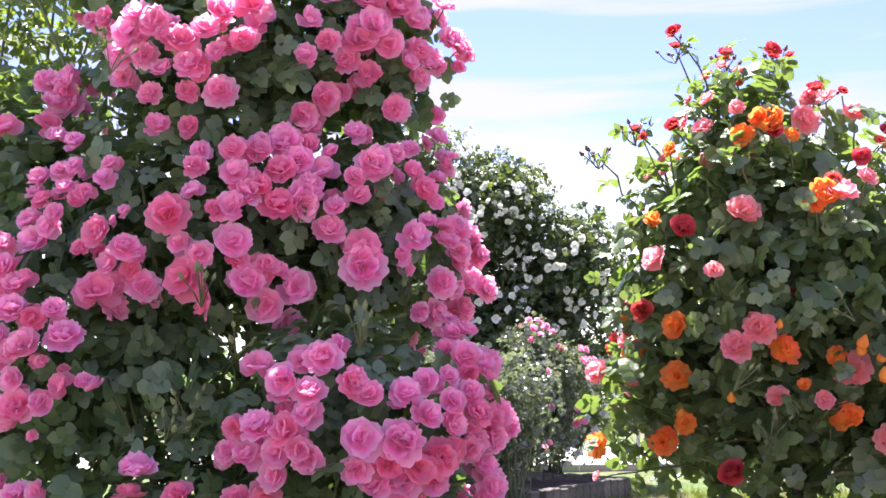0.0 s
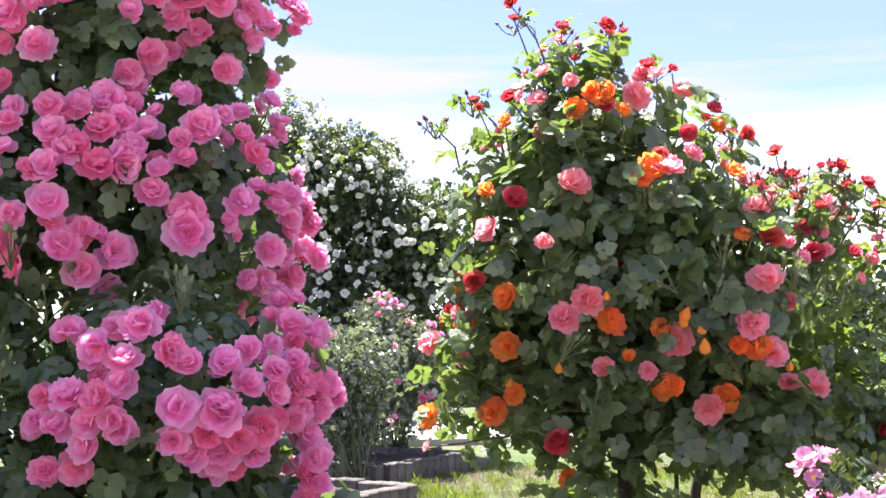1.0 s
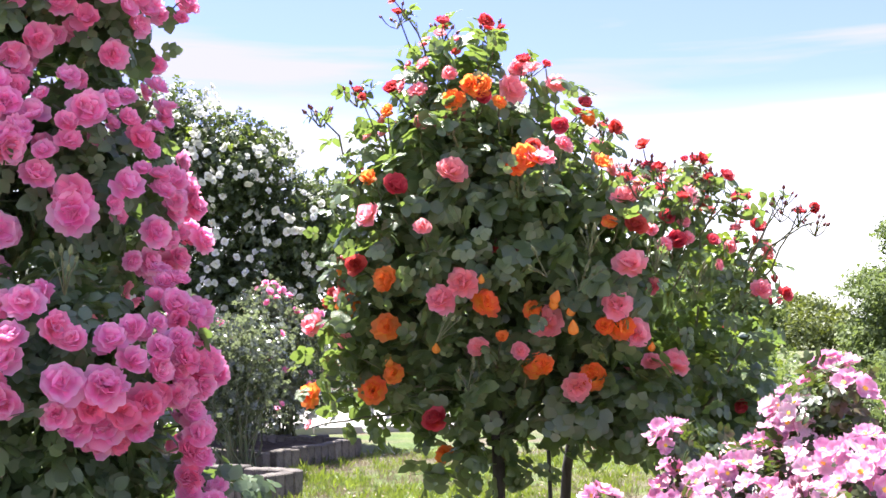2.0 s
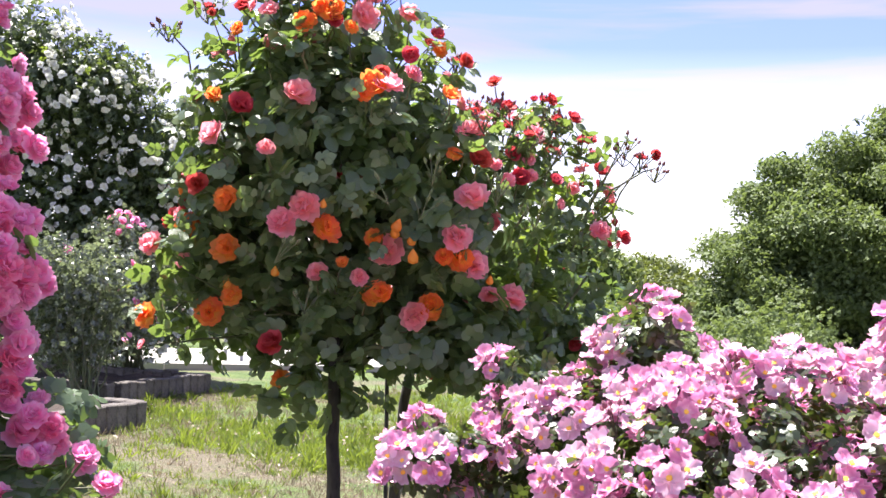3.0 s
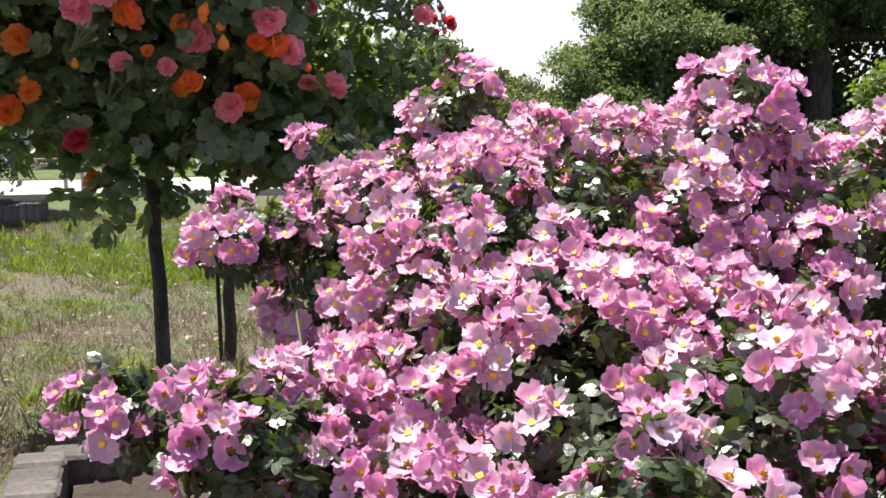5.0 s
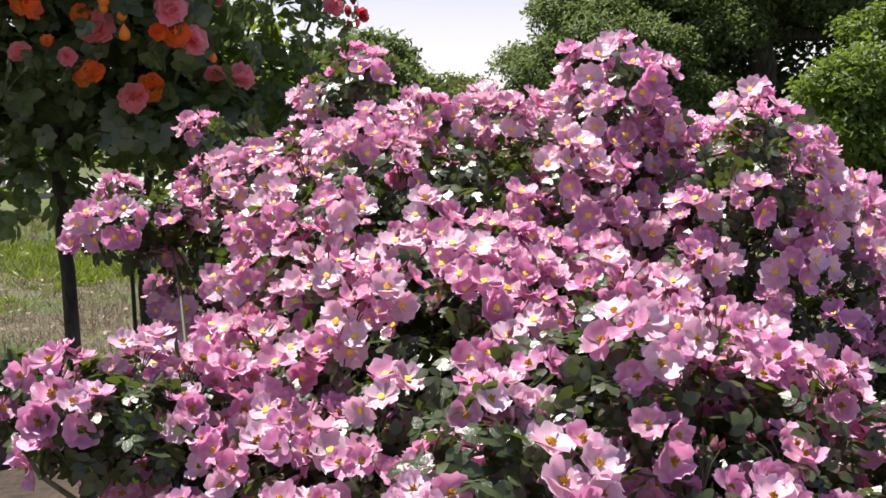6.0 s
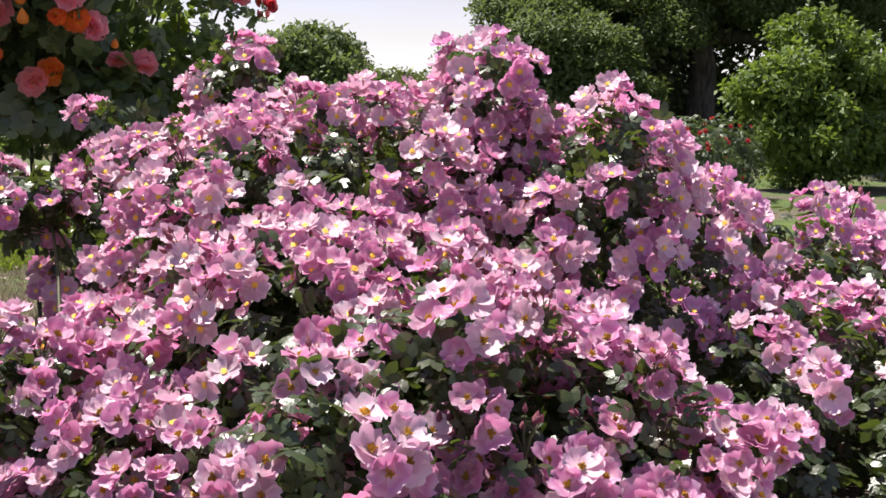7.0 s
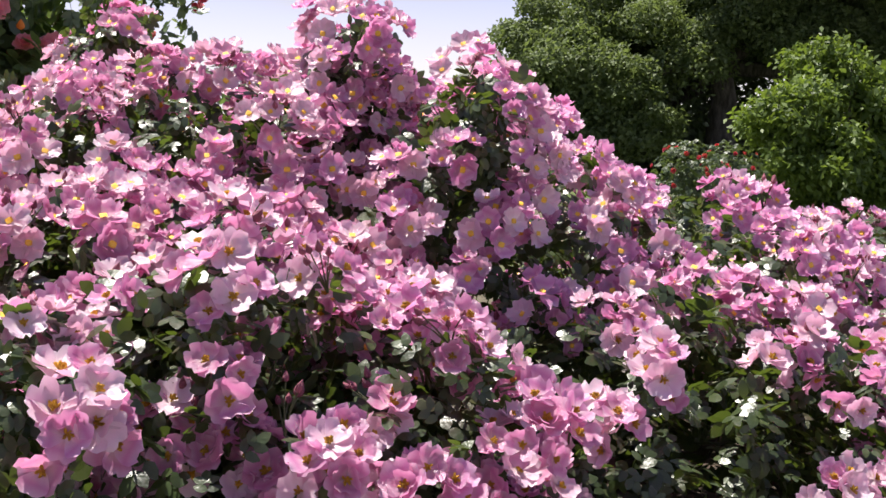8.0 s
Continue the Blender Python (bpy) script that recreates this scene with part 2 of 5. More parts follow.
def lawn_material():
    mat, nodes, links = material("lawn")
    green = mix_colour(nodes, links, ramp_of(nodes, links, noise_of(nodes, links, 3.0, 5.0), 0.35, 0.65), (0.060, 0.100, 0.020), (0.110, 0.155, 0.032))
    dry = ramp_of(nodes, links, noise_of(nodes, links, 0.9, 5.0), 0.44, 0.60)
    place = nodes.new("ShaderNodeTexCoord")
    worn = nodes.new("ShaderNodeVectorMath")
    worn.operation = "DISTANCE"
    worn.inputs[1].default_value = (0.5, 4.5, 0)
    links.new(place.outputs["Object"], worn.inputs[0])
    near = ramp_of(nodes, links, worn.outputs["Value"], 2.8, 0.6)
    mottle = ramp_of(nodes, links, noise_of(nodes, links, 5.5, 6.0), 0.42, 0.62)
    both = nodes.new("ShaderNodeMath")
    both.operation = "MULTIPLY"
    links.new(near, both.inputs[0])
    links.new(mottle, both.inputs[1])
    patch = both.outputs[0]
    sum_of = nodes.new("ShaderNodeMath")
    sum_of.operation, sum_of.use_clamp = "ADD", True
    links.new(dry, sum_of.inputs[0])
    links.new(patch, sum_of.inputs[1])
    dry = sum_of.outputs[0]
    straw = mix_colour(nodes, links, ramp_of(nodes, links, noise_of(nodes, links, 70.0, 6.0), 0.32, 0.68), (0.040, 0.036, 0.020), (0.215, 0.180, 0.115))
    colour = mix_colour(nodes, links, dry, green, straw)
    shader = nodes.new("ShaderNodeBsdfPrincipled")
    shader.inputs["Roughness"].default_value = 0.95
    links.new(colour, shader.inputs["Base Color"])
    bumped = nodes.new("ShaderNodeBump")
    bumped.inputs["Strength"].default_value, bumped.inputs["Distance"].default_value = 1.0, 0.03
    links.new(noise_of(nodes, links, 60.0, 6.0), bumped.inputs["Height"])
    links.new(bumped.outputs["Normal"], shader.inputs["Normal"])
    end = nodes.new("ShaderNodeOutputMaterial")
    links.new(shader.outputs[0], end.inputs["Surface"])
    return mat


LAWN = lawn_material()
BLADE = leaf_material("grass blade", (0.065, 0.110, 0.016), (0.14, 0.185, 0.030), (0.38, 0.48, 0.05), roughness=0.5, share=0.35)
LITTER = leaf_material("dry leaf", (0.16, 0.11, 0.07), (0.36, 0.29, 0.22), (0.5, 0.4, 0.3), roughness=0.7, share=0.1)
STRAW = leaf_material("dry grass", (0.13, 0.098, 0.066), (0.26, 0.205, 0.14), (0.5, 0.4, 0.25), roughness=0.7, share=0.2)

# ---- building helpers ----
rng = np.random.default_rng(7)


def raw_mesh(name, verts, quads, uvs, mat, smooth=True):
    """A mesh out of arrays: verts (n, 3), quads (m, 4), uvs (n, 2) per vertex."""
    me = bpy.data.meshes.new(name)
    verts, quads = np.asarray(verts, np.float32), np.asarray(quads, np.int32)
    me.vertices.add(len(verts))
    me.vertices.foreach_set("co", verts.ravel())
    me.loops.add(quads.size)
    me.loops.foreach_set("vertex_index", quads.ravel())
    me.polygons.add(len(quads))
    me.polygons.foreach_set("loop_start", np.arange(0, quads.size, 4, dtype=np.int32))
    if uvs is not None:
        layer = me.uv_layers.new(name="UVMap")
        layer.data.foreach_set("uv", np.asarray(uvs, np.float32)[quads.ravel()].ravel())
    me.materials.append(mat)
    me.update(calc_edges=True)
    if smooth:
        me.polygons.foreach_set("use_smooth", np.ones(len(quads), bool))
    return me


def join(pieces):
    """Joins (verts, quads, uvs) pieces into one."""
    shift, vs, qs, us = 0, [], [], []
    for v, q, u in pieces:
        vs.append(v), qs.append(q + shift), us.append(u)
        shift += len(v)
    return np.concatenate(vs), np.concatenate(qs), np.concatenate(us)


def grid(nu, nv):
    """Quads of a grid with nu columns and nv rows of vertices."""
    a = (np.arange(nv - 1)[:, None] * nu + np.arange(nu - 1)).ravel()
    return np.stack([a, a + 1, a + nu + 1, a + nu], 1)


def bases(normals, spin):
    """Turning matrices (n, 3, 3) whose third column is the normal, turned about it by spin."""
    n = normals / np.maximum(np.linalg.norm(normals, axis=1, keepdims=True), 1e-6)
    ref = np.where(np.abs(n[:, 2:3]) < 0.92, [[0.0, 0.0, 1.0]], [[1.0, 0.0, 0.0]])
    x = np.cross(ref, n)
    x /= np.linalg.norm(x, axis=1, keepdims=True)
    y = np.cross(n, x)
    c, s = np.cos(spin)[:, None], np.sin(spin)[:, None]
    return np.stack([x * c + y * s, y * c - x * s, n], 2)


def scatter(piece, places, turns, sizes):
    """Copies of one piece joined into arrays."""
    v, q, u = piece
    verts = np.einsum("nij,vj->nvi", turns, v) * np.asarray(sizes)[:, None, None] + places[:, None, :]
    quads = q[None] + (np.arange(len(places)) * len(v))[:, None, None]
    return verts.reshape(-1, 3), quads.reshape(-1, 4), np.tile(u, (len(places), 1))


def part(name, mesh, parent, label="", kind=""):
    ob = new(name, mesh)
    ob.parent = parent
    if parent.parent is None:
        ob.matrix_parent_inverse = Matrix.Translation(-parent.location)
    return tagged(ob, label, kind=kind)


def thing(name, label, category, group="", at=(0, 0, 0)):
    ob = tagged(new(name), label, category, group)
    ob.location = at
    ob.empty_display_size = 0.1
    return ob


def tube(points, radii, sides=6):
    """A tapered tube along points."""
    p, r = np.asarray(points, float), np.asarray(radii, float)
    along = np.gradient(p, axis=0)
    turn = bases(along, np.zeros(len(p)))
    a = np.linspace(0, 2 * np.pi, sides, endpoint=False)
    ring = np.stack([np.cos(a), np.sin(a), 0 * a], 1)
    verts = (np.einsum("nij,kj->nki", turn, ring) * r[:, None, None] + p[:, None, :]).reshape(-1, 3)
    i, k = np.meshgrid(np.arange(len(p) - 1), np.arange(sides), indexing="ij")
    i, k = i.ravel(), k.ravel()
    nxt = (k + 1) % sides
    quads = np.stack([i * sides + k, i * sides + nxt, (i + 1) * sides + nxt, (i + 1) * sides + k], 1)
    return verts, quads, np.full((len(verts), 2), 0.5)


def bend(a, b, sag=0.1, n=7, wobble=0.02):
    """Points on a bowed line from a to b."""
    a, b = np.asarray(a, float), np.asarray(b, float)
    s = np.linspace(0, 1, n)[:, None]
    side = rng.normal(size=3) * sag
    line = a + (b - a) * s + np.sin(s * np.pi) * side + rng.normal(size=(n, 3)) * wobble * np.sin(s * np.pi)
    return line


# ---- leaves, petals and flower heads ----
def leaflet(length, width, fold=0.25, droop=0.25, rows=5):
    s = np.linspace(0, 1, rows)
    w = width * np.sin(np.pi * np.clip(s, 0.03, 0.97) ** 0.9) ** 0.65 * 0.5
    y, z = length * s, -droop * length * s ** 2
    cols = [np.stack([k * w, y, z + fold * np.abs(k) * w], 1) for k in (-1, 0, 1)]
    verts = np.stack(cols, 1).reshape(-1, 3)
    uv = np.stack([np.tile([1.0, 0.0, 1.0], rows), np.repeat(s, 3)], 1)
    return verts, grid(3, rows), uv


def leaf_strip(length, width, droop=0.25):
    """A light leaflet for the mass of a bush."""
    s = np.array([0.0, 0.26, 0.70, 1.0])
    w = width * np.array([0.12, 0.92, 0.86, 0.16]) * 0.5
    verts = np.stack([np.stack([k * w, length * s, -droop * length * s ** 2], 1) for k in (-1, 1)], 1).reshape(-1, 3)
    return verts, grid(2, 4), np.stack([np.tile([1.0, 0.45], 4), np.repeat(s, 2)], 1)


def leaf_spot(length, width, droop=0.25):
    """One folded quad: a leaflet seen from afar."""
    verts = np.array([(0, 0, 0), (width * 0.5, length * 0.45, 0.06 * length), (0, length, -droop * length), (-width * 0.5, length * 0.45, 0.06 * length)])
    return verts, np.array([[0, 1, 2, 3]]), np.array([(0.3, 0), (1, 0.5), (0.3, 1), (1, 0.5)], float)


def turned(piece, az=0.0, tip=0.0, shift=(0, 0, 0), size=1.0):
    """Tips a piece up about x, turns it about z and moves it."""
    m = np.array(Euler((tip, 0, 0)).to_matrix()), np.array(Euler((0, 0, az)).to_matrix())
    return piece[0] * size @ m[0].T @ m[1].T + np.asarray(shift), piece[1], piece[2]


def compound_leaf(count=5, size=1.0, seed=0, width=0.62, form=leaflet):
    """A rose leaf: leaflets in pairs along a stalk and one at its end, about 1 long."""
    r = np.random.default_rng(seed)
    pieces = [turned(form(0.46, 0.46 * width * 1.1), r.normal() * 0.1, -0.1, (0, 0.52, 0))]
    for k in range((count - 1) // 2):
        y = 0.50 - 0.24 * k
        for side in (-1, 1):
            pieces.append(turned(form(0.38, 0.38 * width * 1.1), -side * (1.05 + r.normal() * 0.12), r.normal() * 0.25, (0, y, 0)))
    if form is leaflet:
        pieces.append(tube(np.array([(0, -0.1, 0), (0, 0.25, 0.015), (0, 0.54, 0)]), [0.011, 0.009, 0.006], 3))
    return join(pieces)


def petal(length, width, rise, curl, cup, seed, nu=5, nv=5, notch=0.0, ruffle=0.05):
    """rise: degrees above the flat at its base; curl: degrees by which it bends further up to its edge."""
    r = np.random.default_rng(seed)
    v = np.linspace(0, 1, nv)
    angle = np.radians(rise + curl * v)
    step = length / (nv - 1)
    y = np.concatenate([[0], np.cumsum(np.cos(angle[:-1]) * step)])
    z = np.concatenate([[0], np.cumsum(np.sin(angle[:-1]) * step)])
    half = width * 0.5 * (0.16 + 0.84 * np.sin(np.pi * 0.5 * np.minimum(v / 0.66, 1)) ** 1.1) * np.where(v > 0.66, np.sqrt(np.maximum(1 - ((v - 0.66) / 0.40) ** 2, 0.12)), 1)
    u = np.linspace(-1, 1, nu)
    U, V = np.meshgrid(u, np.arange(nv))
    wave = ruffle * length * (v[:, None] ** 2) * np.sin(u * r.uniform(3, 6) + r.uniform(0, 6))[None, :]
    pull = notch * length * (v[:, None] ** 4) * np.exp(-(u / 0.3) ** 2)[None, :]
    x = half[V] * U
    yy = y[V] - cup * 0.25 * (U ** 2) * half[V] * np.sin(angle)[V] - pull
    zz = z[V] + cup * (U ** 2) * half[V] * np.cos(angle)[V] + wave
    verts = np.stack([x, yy, zz], 2).reshape(-1, 3)
    uv = np.stack([(U.ravel() + 1) / 2, v[V].ravel()], 1)
    return verts, grid(nu, nv), uv


def flower_head(rings, seed, nu=5, nv=5, notch=0.0, ruffle=0.05, tumble=11.0):
    """rings: (count, length, width, rise, curl, cup, start height) from the outside in; about 1 in radius, facing +z."""
    r = np.random.default_rng(seed)
    pieces = []
    for k, (count, length, width, rise, curl, cup, height) in enumerate(rings):
        first = r.uniform(0, 6)
        for n in range(count):
            p = petal(length * r.uniform(0.9, 1.08), width * r.uniform(0.9, 1.1), rise + r.normal() * tumble, curl + r.normal() * tumble * 1.3, cup, int(r.integers(1 << 30)), nu, nv, notch, ruffle)
            pieces.append(turned(p, first + 2 * np.pi * n / count + r.normal() * 0.09, 0, (0, 0, height)))
    return join(pieces)


ROSETTE = [(6, 1.04, 1.10, 8, 36, 0.30, -0.10), (6, 0.94, 1.02, 24, 44, 0.36, -0.06), (6, 0.76, 0.86, 42, 52, 0.42, -0.02), (5, 0.52, 0.62, 56, 62, 0.48, 0.0), (3, 0.30, 0.40, 66, 60, 0.5, 0.0)]
CUPPED = [(5, 1.02, 1.1, 12, 34, 0.3, -0.10), (5, 0.95, 1.05, 34, 40, 0.35, -0.05), (5, 0.80, 0.9, 52, 44, 0.4, 0.0), (4, 0.6, 0.7, 66, 50, 0.45, 0.02), (3, 0.42, 0.5, 76, 46, 0.5, 0.03)]
LOOSE = [(5, 1.06, 1.22, 16, 22, 0.34, -0.10), (5, 0.96, 1.12, 36, 24, 0.40, -0.06), (4, 0.76, 0.92, 54, 20, 0.46, -0.02), (4, 0.50, 0.60, 64, 24, 0.5, 0.0)]
OPEN = [(5, 1.02, 1.16, 4, 22, 0.30, -0.03), (3, 0.80, 0.92, 26, 28, 0.34, 0.0)]
FLAT = [(5, 1.02, 1.20, 14, 20, 0.34, -0.03)]
POMPON = [(6, 1.0, 1.1, 5, 40, 0.3, 0.0), (5, 0.8, 0.9, 45, 45, 0.4, 0.0)]


def head_mesh(name, rings, seed, mat, **more):
    return raw_mesh(name, *flower_head(rings, seed, **more), mat)


def stamen_piece():
    """A tuft of yellow stamens."""
    pieces = []
    for k in range(16):
        a, lean = rng.uniform(0, 6.28), rng.uniform(0.05, 0.95)
        d = np.array([math.cos(a) * lean, math.sin(a) * lean, 1.0])
        d /= np.linalg.norm(d)
        pieces.append(tube(np.array([d * 0.02, d * 0.27, d * 0.35]), [0.014, 0.066, 0.040], 3))
    return join(pieces)


def stamen_dome():
    """The stamens of a flower in the mass: a low ragged dome."""
    a = np.arange(6) * math.pi / 3
    verts = np.concatenate([np.stack([0.21 * np.cos(a), 0.21 * np.sin(a), np.where(np.arange(6) % 2, 0.10, 0.22)], 1), [(0, 0, 0.17)]])
    return verts, np.array([[0, 1, 2, 6], [2, 3, 4, 6], [4, 5, 0, 6]]), np.full((7, 2), 0.5)


def bud_piece(length=1.0, width=0.42):
    s = np.array([0.0, 0.15, 0.4, 0.7, 1.0])
    return tube(np.stack([0 * s, 0 * s, s * length], 1), width * 0.5 * np.array([0.35, 0.9, 1.0, 0.6, 0.08]), 6)


PINK_HEADS = [head_mesh("pink_head", LOOSE, s, PETAL_PINK, nu=4, nv=4, notch=0.10, ruffle=0.11, tumble=13.0) for s in (1, 2, 3)] + [head_mesh("pink_head", ROSETTE, s, PETAL_PINK, nu=5, nv=4, notch=0.08, ruffle=0.10) for s in (5, 6, 7)]
ORANGE_HEADS = [head_mesh("orange_head", LOOSE if s % 2 else ROSETTE, s, PETAL_ORANGE, nu=5, nv=4, notch=0.10, ruffle=0.12, tumble=14.0) for s in (11, 12, 13)]
RED_HEADS = [head_mesh("red_head", CUPPED, s, PETAL_RED, nu=4, nv=4) for s in (21, 22)]
CORAL_HEADS = [head_mesh("coral_head", LOOSE if s % 2 else ROSETTE, s, PETAL_CORAL, nu=5, nv=4, notch=0.10, ruffle=0.12, tumble=14.0) for s in (31, 32, 33)]
LILAC_PIECES = [flower_head(OPEN if s % 4 == 0 else FLAT, s, nu=5, nv=5, notch=0.11, ruffle=0.14, tumble=15.0) for s in range(41, 49)]
LILAC_LIGHT = [flower_head(OPEN if s % 4 == 0 else FLAT, s, nu=5, nv=4, notch=0.11, ruffle=0.14, tumble=15.0) for s in range(41, 49)]
LILAC_HEADS = [raw_mesh("lilac_head", *piece, PETAL_FADED if k % 3 == 1 else PETAL_LILAC) for k, piece in enumerate(LILAC_PIECES)]
SHRUB_HEADS = [head_mesh("small_pink_head", CUPPED, s, PETAL_PINK, nu=3, nv=4) for s in (51, 52)]
WHITE_HEADS = [head_mesh("white_head", POMPON, s, PETAL_WHITE, nu=3, nv=3) for s in (61, 62, 63)]
STAMEN_PIECE = stamen_piece()
STAMEN_DOME = stamen_dome()
STAMENS = raw_mesh("stamens", *STAMEN_PIECE, STAMEN)
BUD_MESH = raw_mesh("bud", *bud_piece(1.0, 0.66), BUD_RED)
YELLOW_BUD_MESH = raw_mesh("bud", *bud_piece(1.0, 0.8), PETAL_ORANGE)


def bud_spray(seed, count=6):
    """Thin stalks that fan out, about 1 tall: their arrays, and the end and the way of each."""
    r = np.random.default_rng(seed)
    stalks, ends = [], []
    for k in range(count):
        d = np.array([r.normal() * 0.42, r.normal() * 0.42, 1.0])
        d /= np.linalg.norm(d)
        far = d * r.uniform(0.6, 1.0)
        mid = far * 0.5 + np.array([0, 0, 0.08])
        stalks.append(tube(np.array([(0, 0, 0), mid * 0.6, mid, far]), [0.022, 0.018, 0.016, 0.014], 4))
        turn = bases(d[None], np.zeros(1))[0]
        ends.append(Matrix.LocRotScale(Vector(far), Matrix(turn.tolist()).to_quaternion(), Vector((0.26 * r.uniform(0.7, 1.2),) * 3)))
    verts, quads = [stalks[0][0]], [stalks[0][1]]     # all grow out of one foot
    for k, (v, q, u) in enumerate(stalks[1:]):
        verts.append(v[4:])
        quads.append(np.where(q < 4, q, q + 12 * (k + 1)))
    verts = np.concatenate(verts)
    return (verts, np.concatenate(quads), np.full((len(verts), 2), 0.5)), ends


SPRAYS = [bud_spray(s, 4 + s % 3) for s in (71, 72, 73, 74)]
SPRAY_STALKS = [raw_mesh("bud_stalk", *stalks, CANE) for stalks, ends in SPRAYS]
GREEN_BUD_MESH = raw_mesh("bud", *bud_piece(1.0, 0.5), BUD_GREEN)
PINK_BUD_MESH = raw_mesh("bud", *bud_piece(1.0, 0.62), BUD_PINK)


def place_spray(owner, k, bud, at, way, size):
    stalk = place_head(owner, SPRAY_STALKS[k % 4], at, way, size, name="bud_stalk")
    for end in SPRAYS[k % 4][1]:
        part("bud", bud, stalk).matrix_basis = end


def blob_points(blobs, count, lo, hi, grow=1.0, seed=0, low_cut=0.03):
    """Places in the shell of a heap of ellipsoids, with the outward way at each. lo, hi: how deep, 1 is the surface."""
    r = np.random.default_rng(seed)
    b = np.asarray(blobs, float)
    area = (b[:, 3] * b[:, 4] + b[:, 4] * b[:, 5] + b[:, 3] * b[:, 5])
    pick = r.choice(len(b), size=count * 3, p=area / area.sum())
    d = r.normal(size=(count * 3, 3))
    d /= np.linalg.norm(d, axis=1, keepdims=True)
    k = r.uniform(lo, hi, size=(count * 3, 1))
    p = b[pick, :3] + d * b[pick, 3:] * k * grow
    inside = np.full(len(p), 9.0)
    for row in range(len(b)):
        q = np.linalg.norm((p - b[row, :3]) / (b[row, 3:] * grow), axis=1)
        inside = np.where(pick == row, inside, np.minimum(inside, q))
    good = (inside > lo * 0.96) & (p[:, 2] > low_cut)
    way = d / b[pick, 3:]
    way /= np.linalg.norm(way, axis=1, keepdims=True)
    return p[good][:count], way[good][:count]


def outside(points, balls):
    """Which points lie in none of the balls (x, y, z, radius)."""
    free = np.ones(len(points), bool)
    for x, y, z, wide in balls:
        free &= np.linalg.norm(points - np.array([x, y, z]), axis=1) > wide
    return free


def foliage(owner, blobs, mat, count, size, seed, single=80, piece_seed=0, leaflets=5, inner=0.45, name="leaves", width=0.62, shell=(0.80, 1.06), up=0.55, loose=0.55, form=leaf_strip, hollows=()):
    """Compound leaves over and inside a bush: the outermost ones single parts, the rest one part."""
    r = np.random.default_rng(seed)
    templates = [compound_leaf(leaflets, 1, piece_seed + k, width, form) for k in range(3)]
    p, n = blob_points(blobs, count, *shell, seed=seed)
    q, m = blob_points(blobs, int(count * inner), 0.35, shell[0], seed=seed + 1)
    p, n = np.concatenate([p, q]), np.concatenate([n, m])
    free = outside(p, hollows)
    p, n = p[free], n[free]
    lean = n * 0.8 + np.array([0, 0, up]) + r.normal(size=p.shape) * loose
    turns = bases(lean, r.uniform(0, 6.28, len(p)))
    sizes = size * r.uniform(0.7, 1.25, len(p))
    arrays = []
    for k in range(3):
        some = np.arange(len(p)) % 3 == k
        some[:single] = False
        arrays.append(scatter(templates[k], p[some], turns[some], sizes[some]))
    part(name, raw_mesh(name, *join(arrays), mat), owner, kind="stuff")
    meshes = [raw_mesh("leaf", *compound_leaf(leaflets, 1, piece_seed + k, width), mat) for k in range(3)]
    for k in range(single):
        leaf = part("leaf", meshes[k % 3], owner)
        leaf.matrix_basis = Matrix.LocRotScale(Vector(p[k]), Matrix(turns[k].tolist()).to_quaternion(), Vector((sizes[k],) * 3))
    return p, n


def place_head(owner, mesh, at, way, size, spin=None, name="flower"):
    head = part(name, mesh, owner)
    turn = bases(np.array([way], float), np.array([rng.uniform(0, 6.28) if spin is None else spin]))[0]
    head.matrix_basis = Matrix.LocRotScale(Vector(at), Matrix(turn.tolist()).to_quaternion(), Vector((size,) * 3))
    return head


def nearest_way(p, blobs):
    b = np.asarray(blobs, float)
    q = (np.asarray(p) - b[:, :3]) / b[:, 3:]
    k = np.argmin(np.linalg.norm(q, axis=1))
    w = q[k] / b[k, 3:]
    return w / np.linalg.norm(w)


def flower_stem(owner, p, blobs, reach=1.04):
    """A thin stalk from the leaves out to a flower that stands clear of them."""
    b = np.asarray(blobs, float)
    q = np.linalg.norm((np.asarray(p) - b[:, :3]) / b[:, 3:], axis=1)
    if q.min() > reach:
        foot = b[q.argmin(), :3] + (np.asarray(p) - b[q.argmin(), :3]) * 0.8 / q.min() - np.array([0, 0, 0.06])
        line = bend(foot, p, 0.015, 6, 0.004)
        part("stem", raw_mesh("stem", *tube(line, np.linspace(0.004, 0.0022, 6), 5), CANE), owner)
        return line
    return None


def canes(owner, base, blobs, count, radius, seed, mat=CANE, name="cane"):
    """Stems that rise from the foot into the bush."""
    tips, _ = blob_points(blobs, count, 0.5, 0.9, seed=seed)
    for tip in tips:
        foot = np.array(base) + np.array([*rng.normal(size=2) * 0.06, 0])
        line = bend(foot, tip, 0.06, 8, 0.012)
        part(name, raw_mesh(name, *tube(line, np.linspace(radius, radius * 0.35, 8), 6), mat), owner)


# ---- ground ----
def ground_sheet():
    edges = np.concatenate([[-900, -200, -60, -25], np.linspace(-12, 24, 73), [40, 80, 200, 900]])
    X, Y = np.meshgrid(edges, edges)
    Z = 0.025 * np.sin(X * 1.7 + 0.4) * np.sin(Y * 1.3) * (np.hypot(X, Y) < 20)
    verts = np.stack([X.ravel(), Y.ravel(), Z.ravel() - 0.01], 1)
    tagged(new("ground", raw_mesh("ground", verts, grid(len(edges), len(edges)), verts[:, :2], LAWN)), "patchy lawn of green and dry grass", "lawn", kind="structure")


ground_sheet()


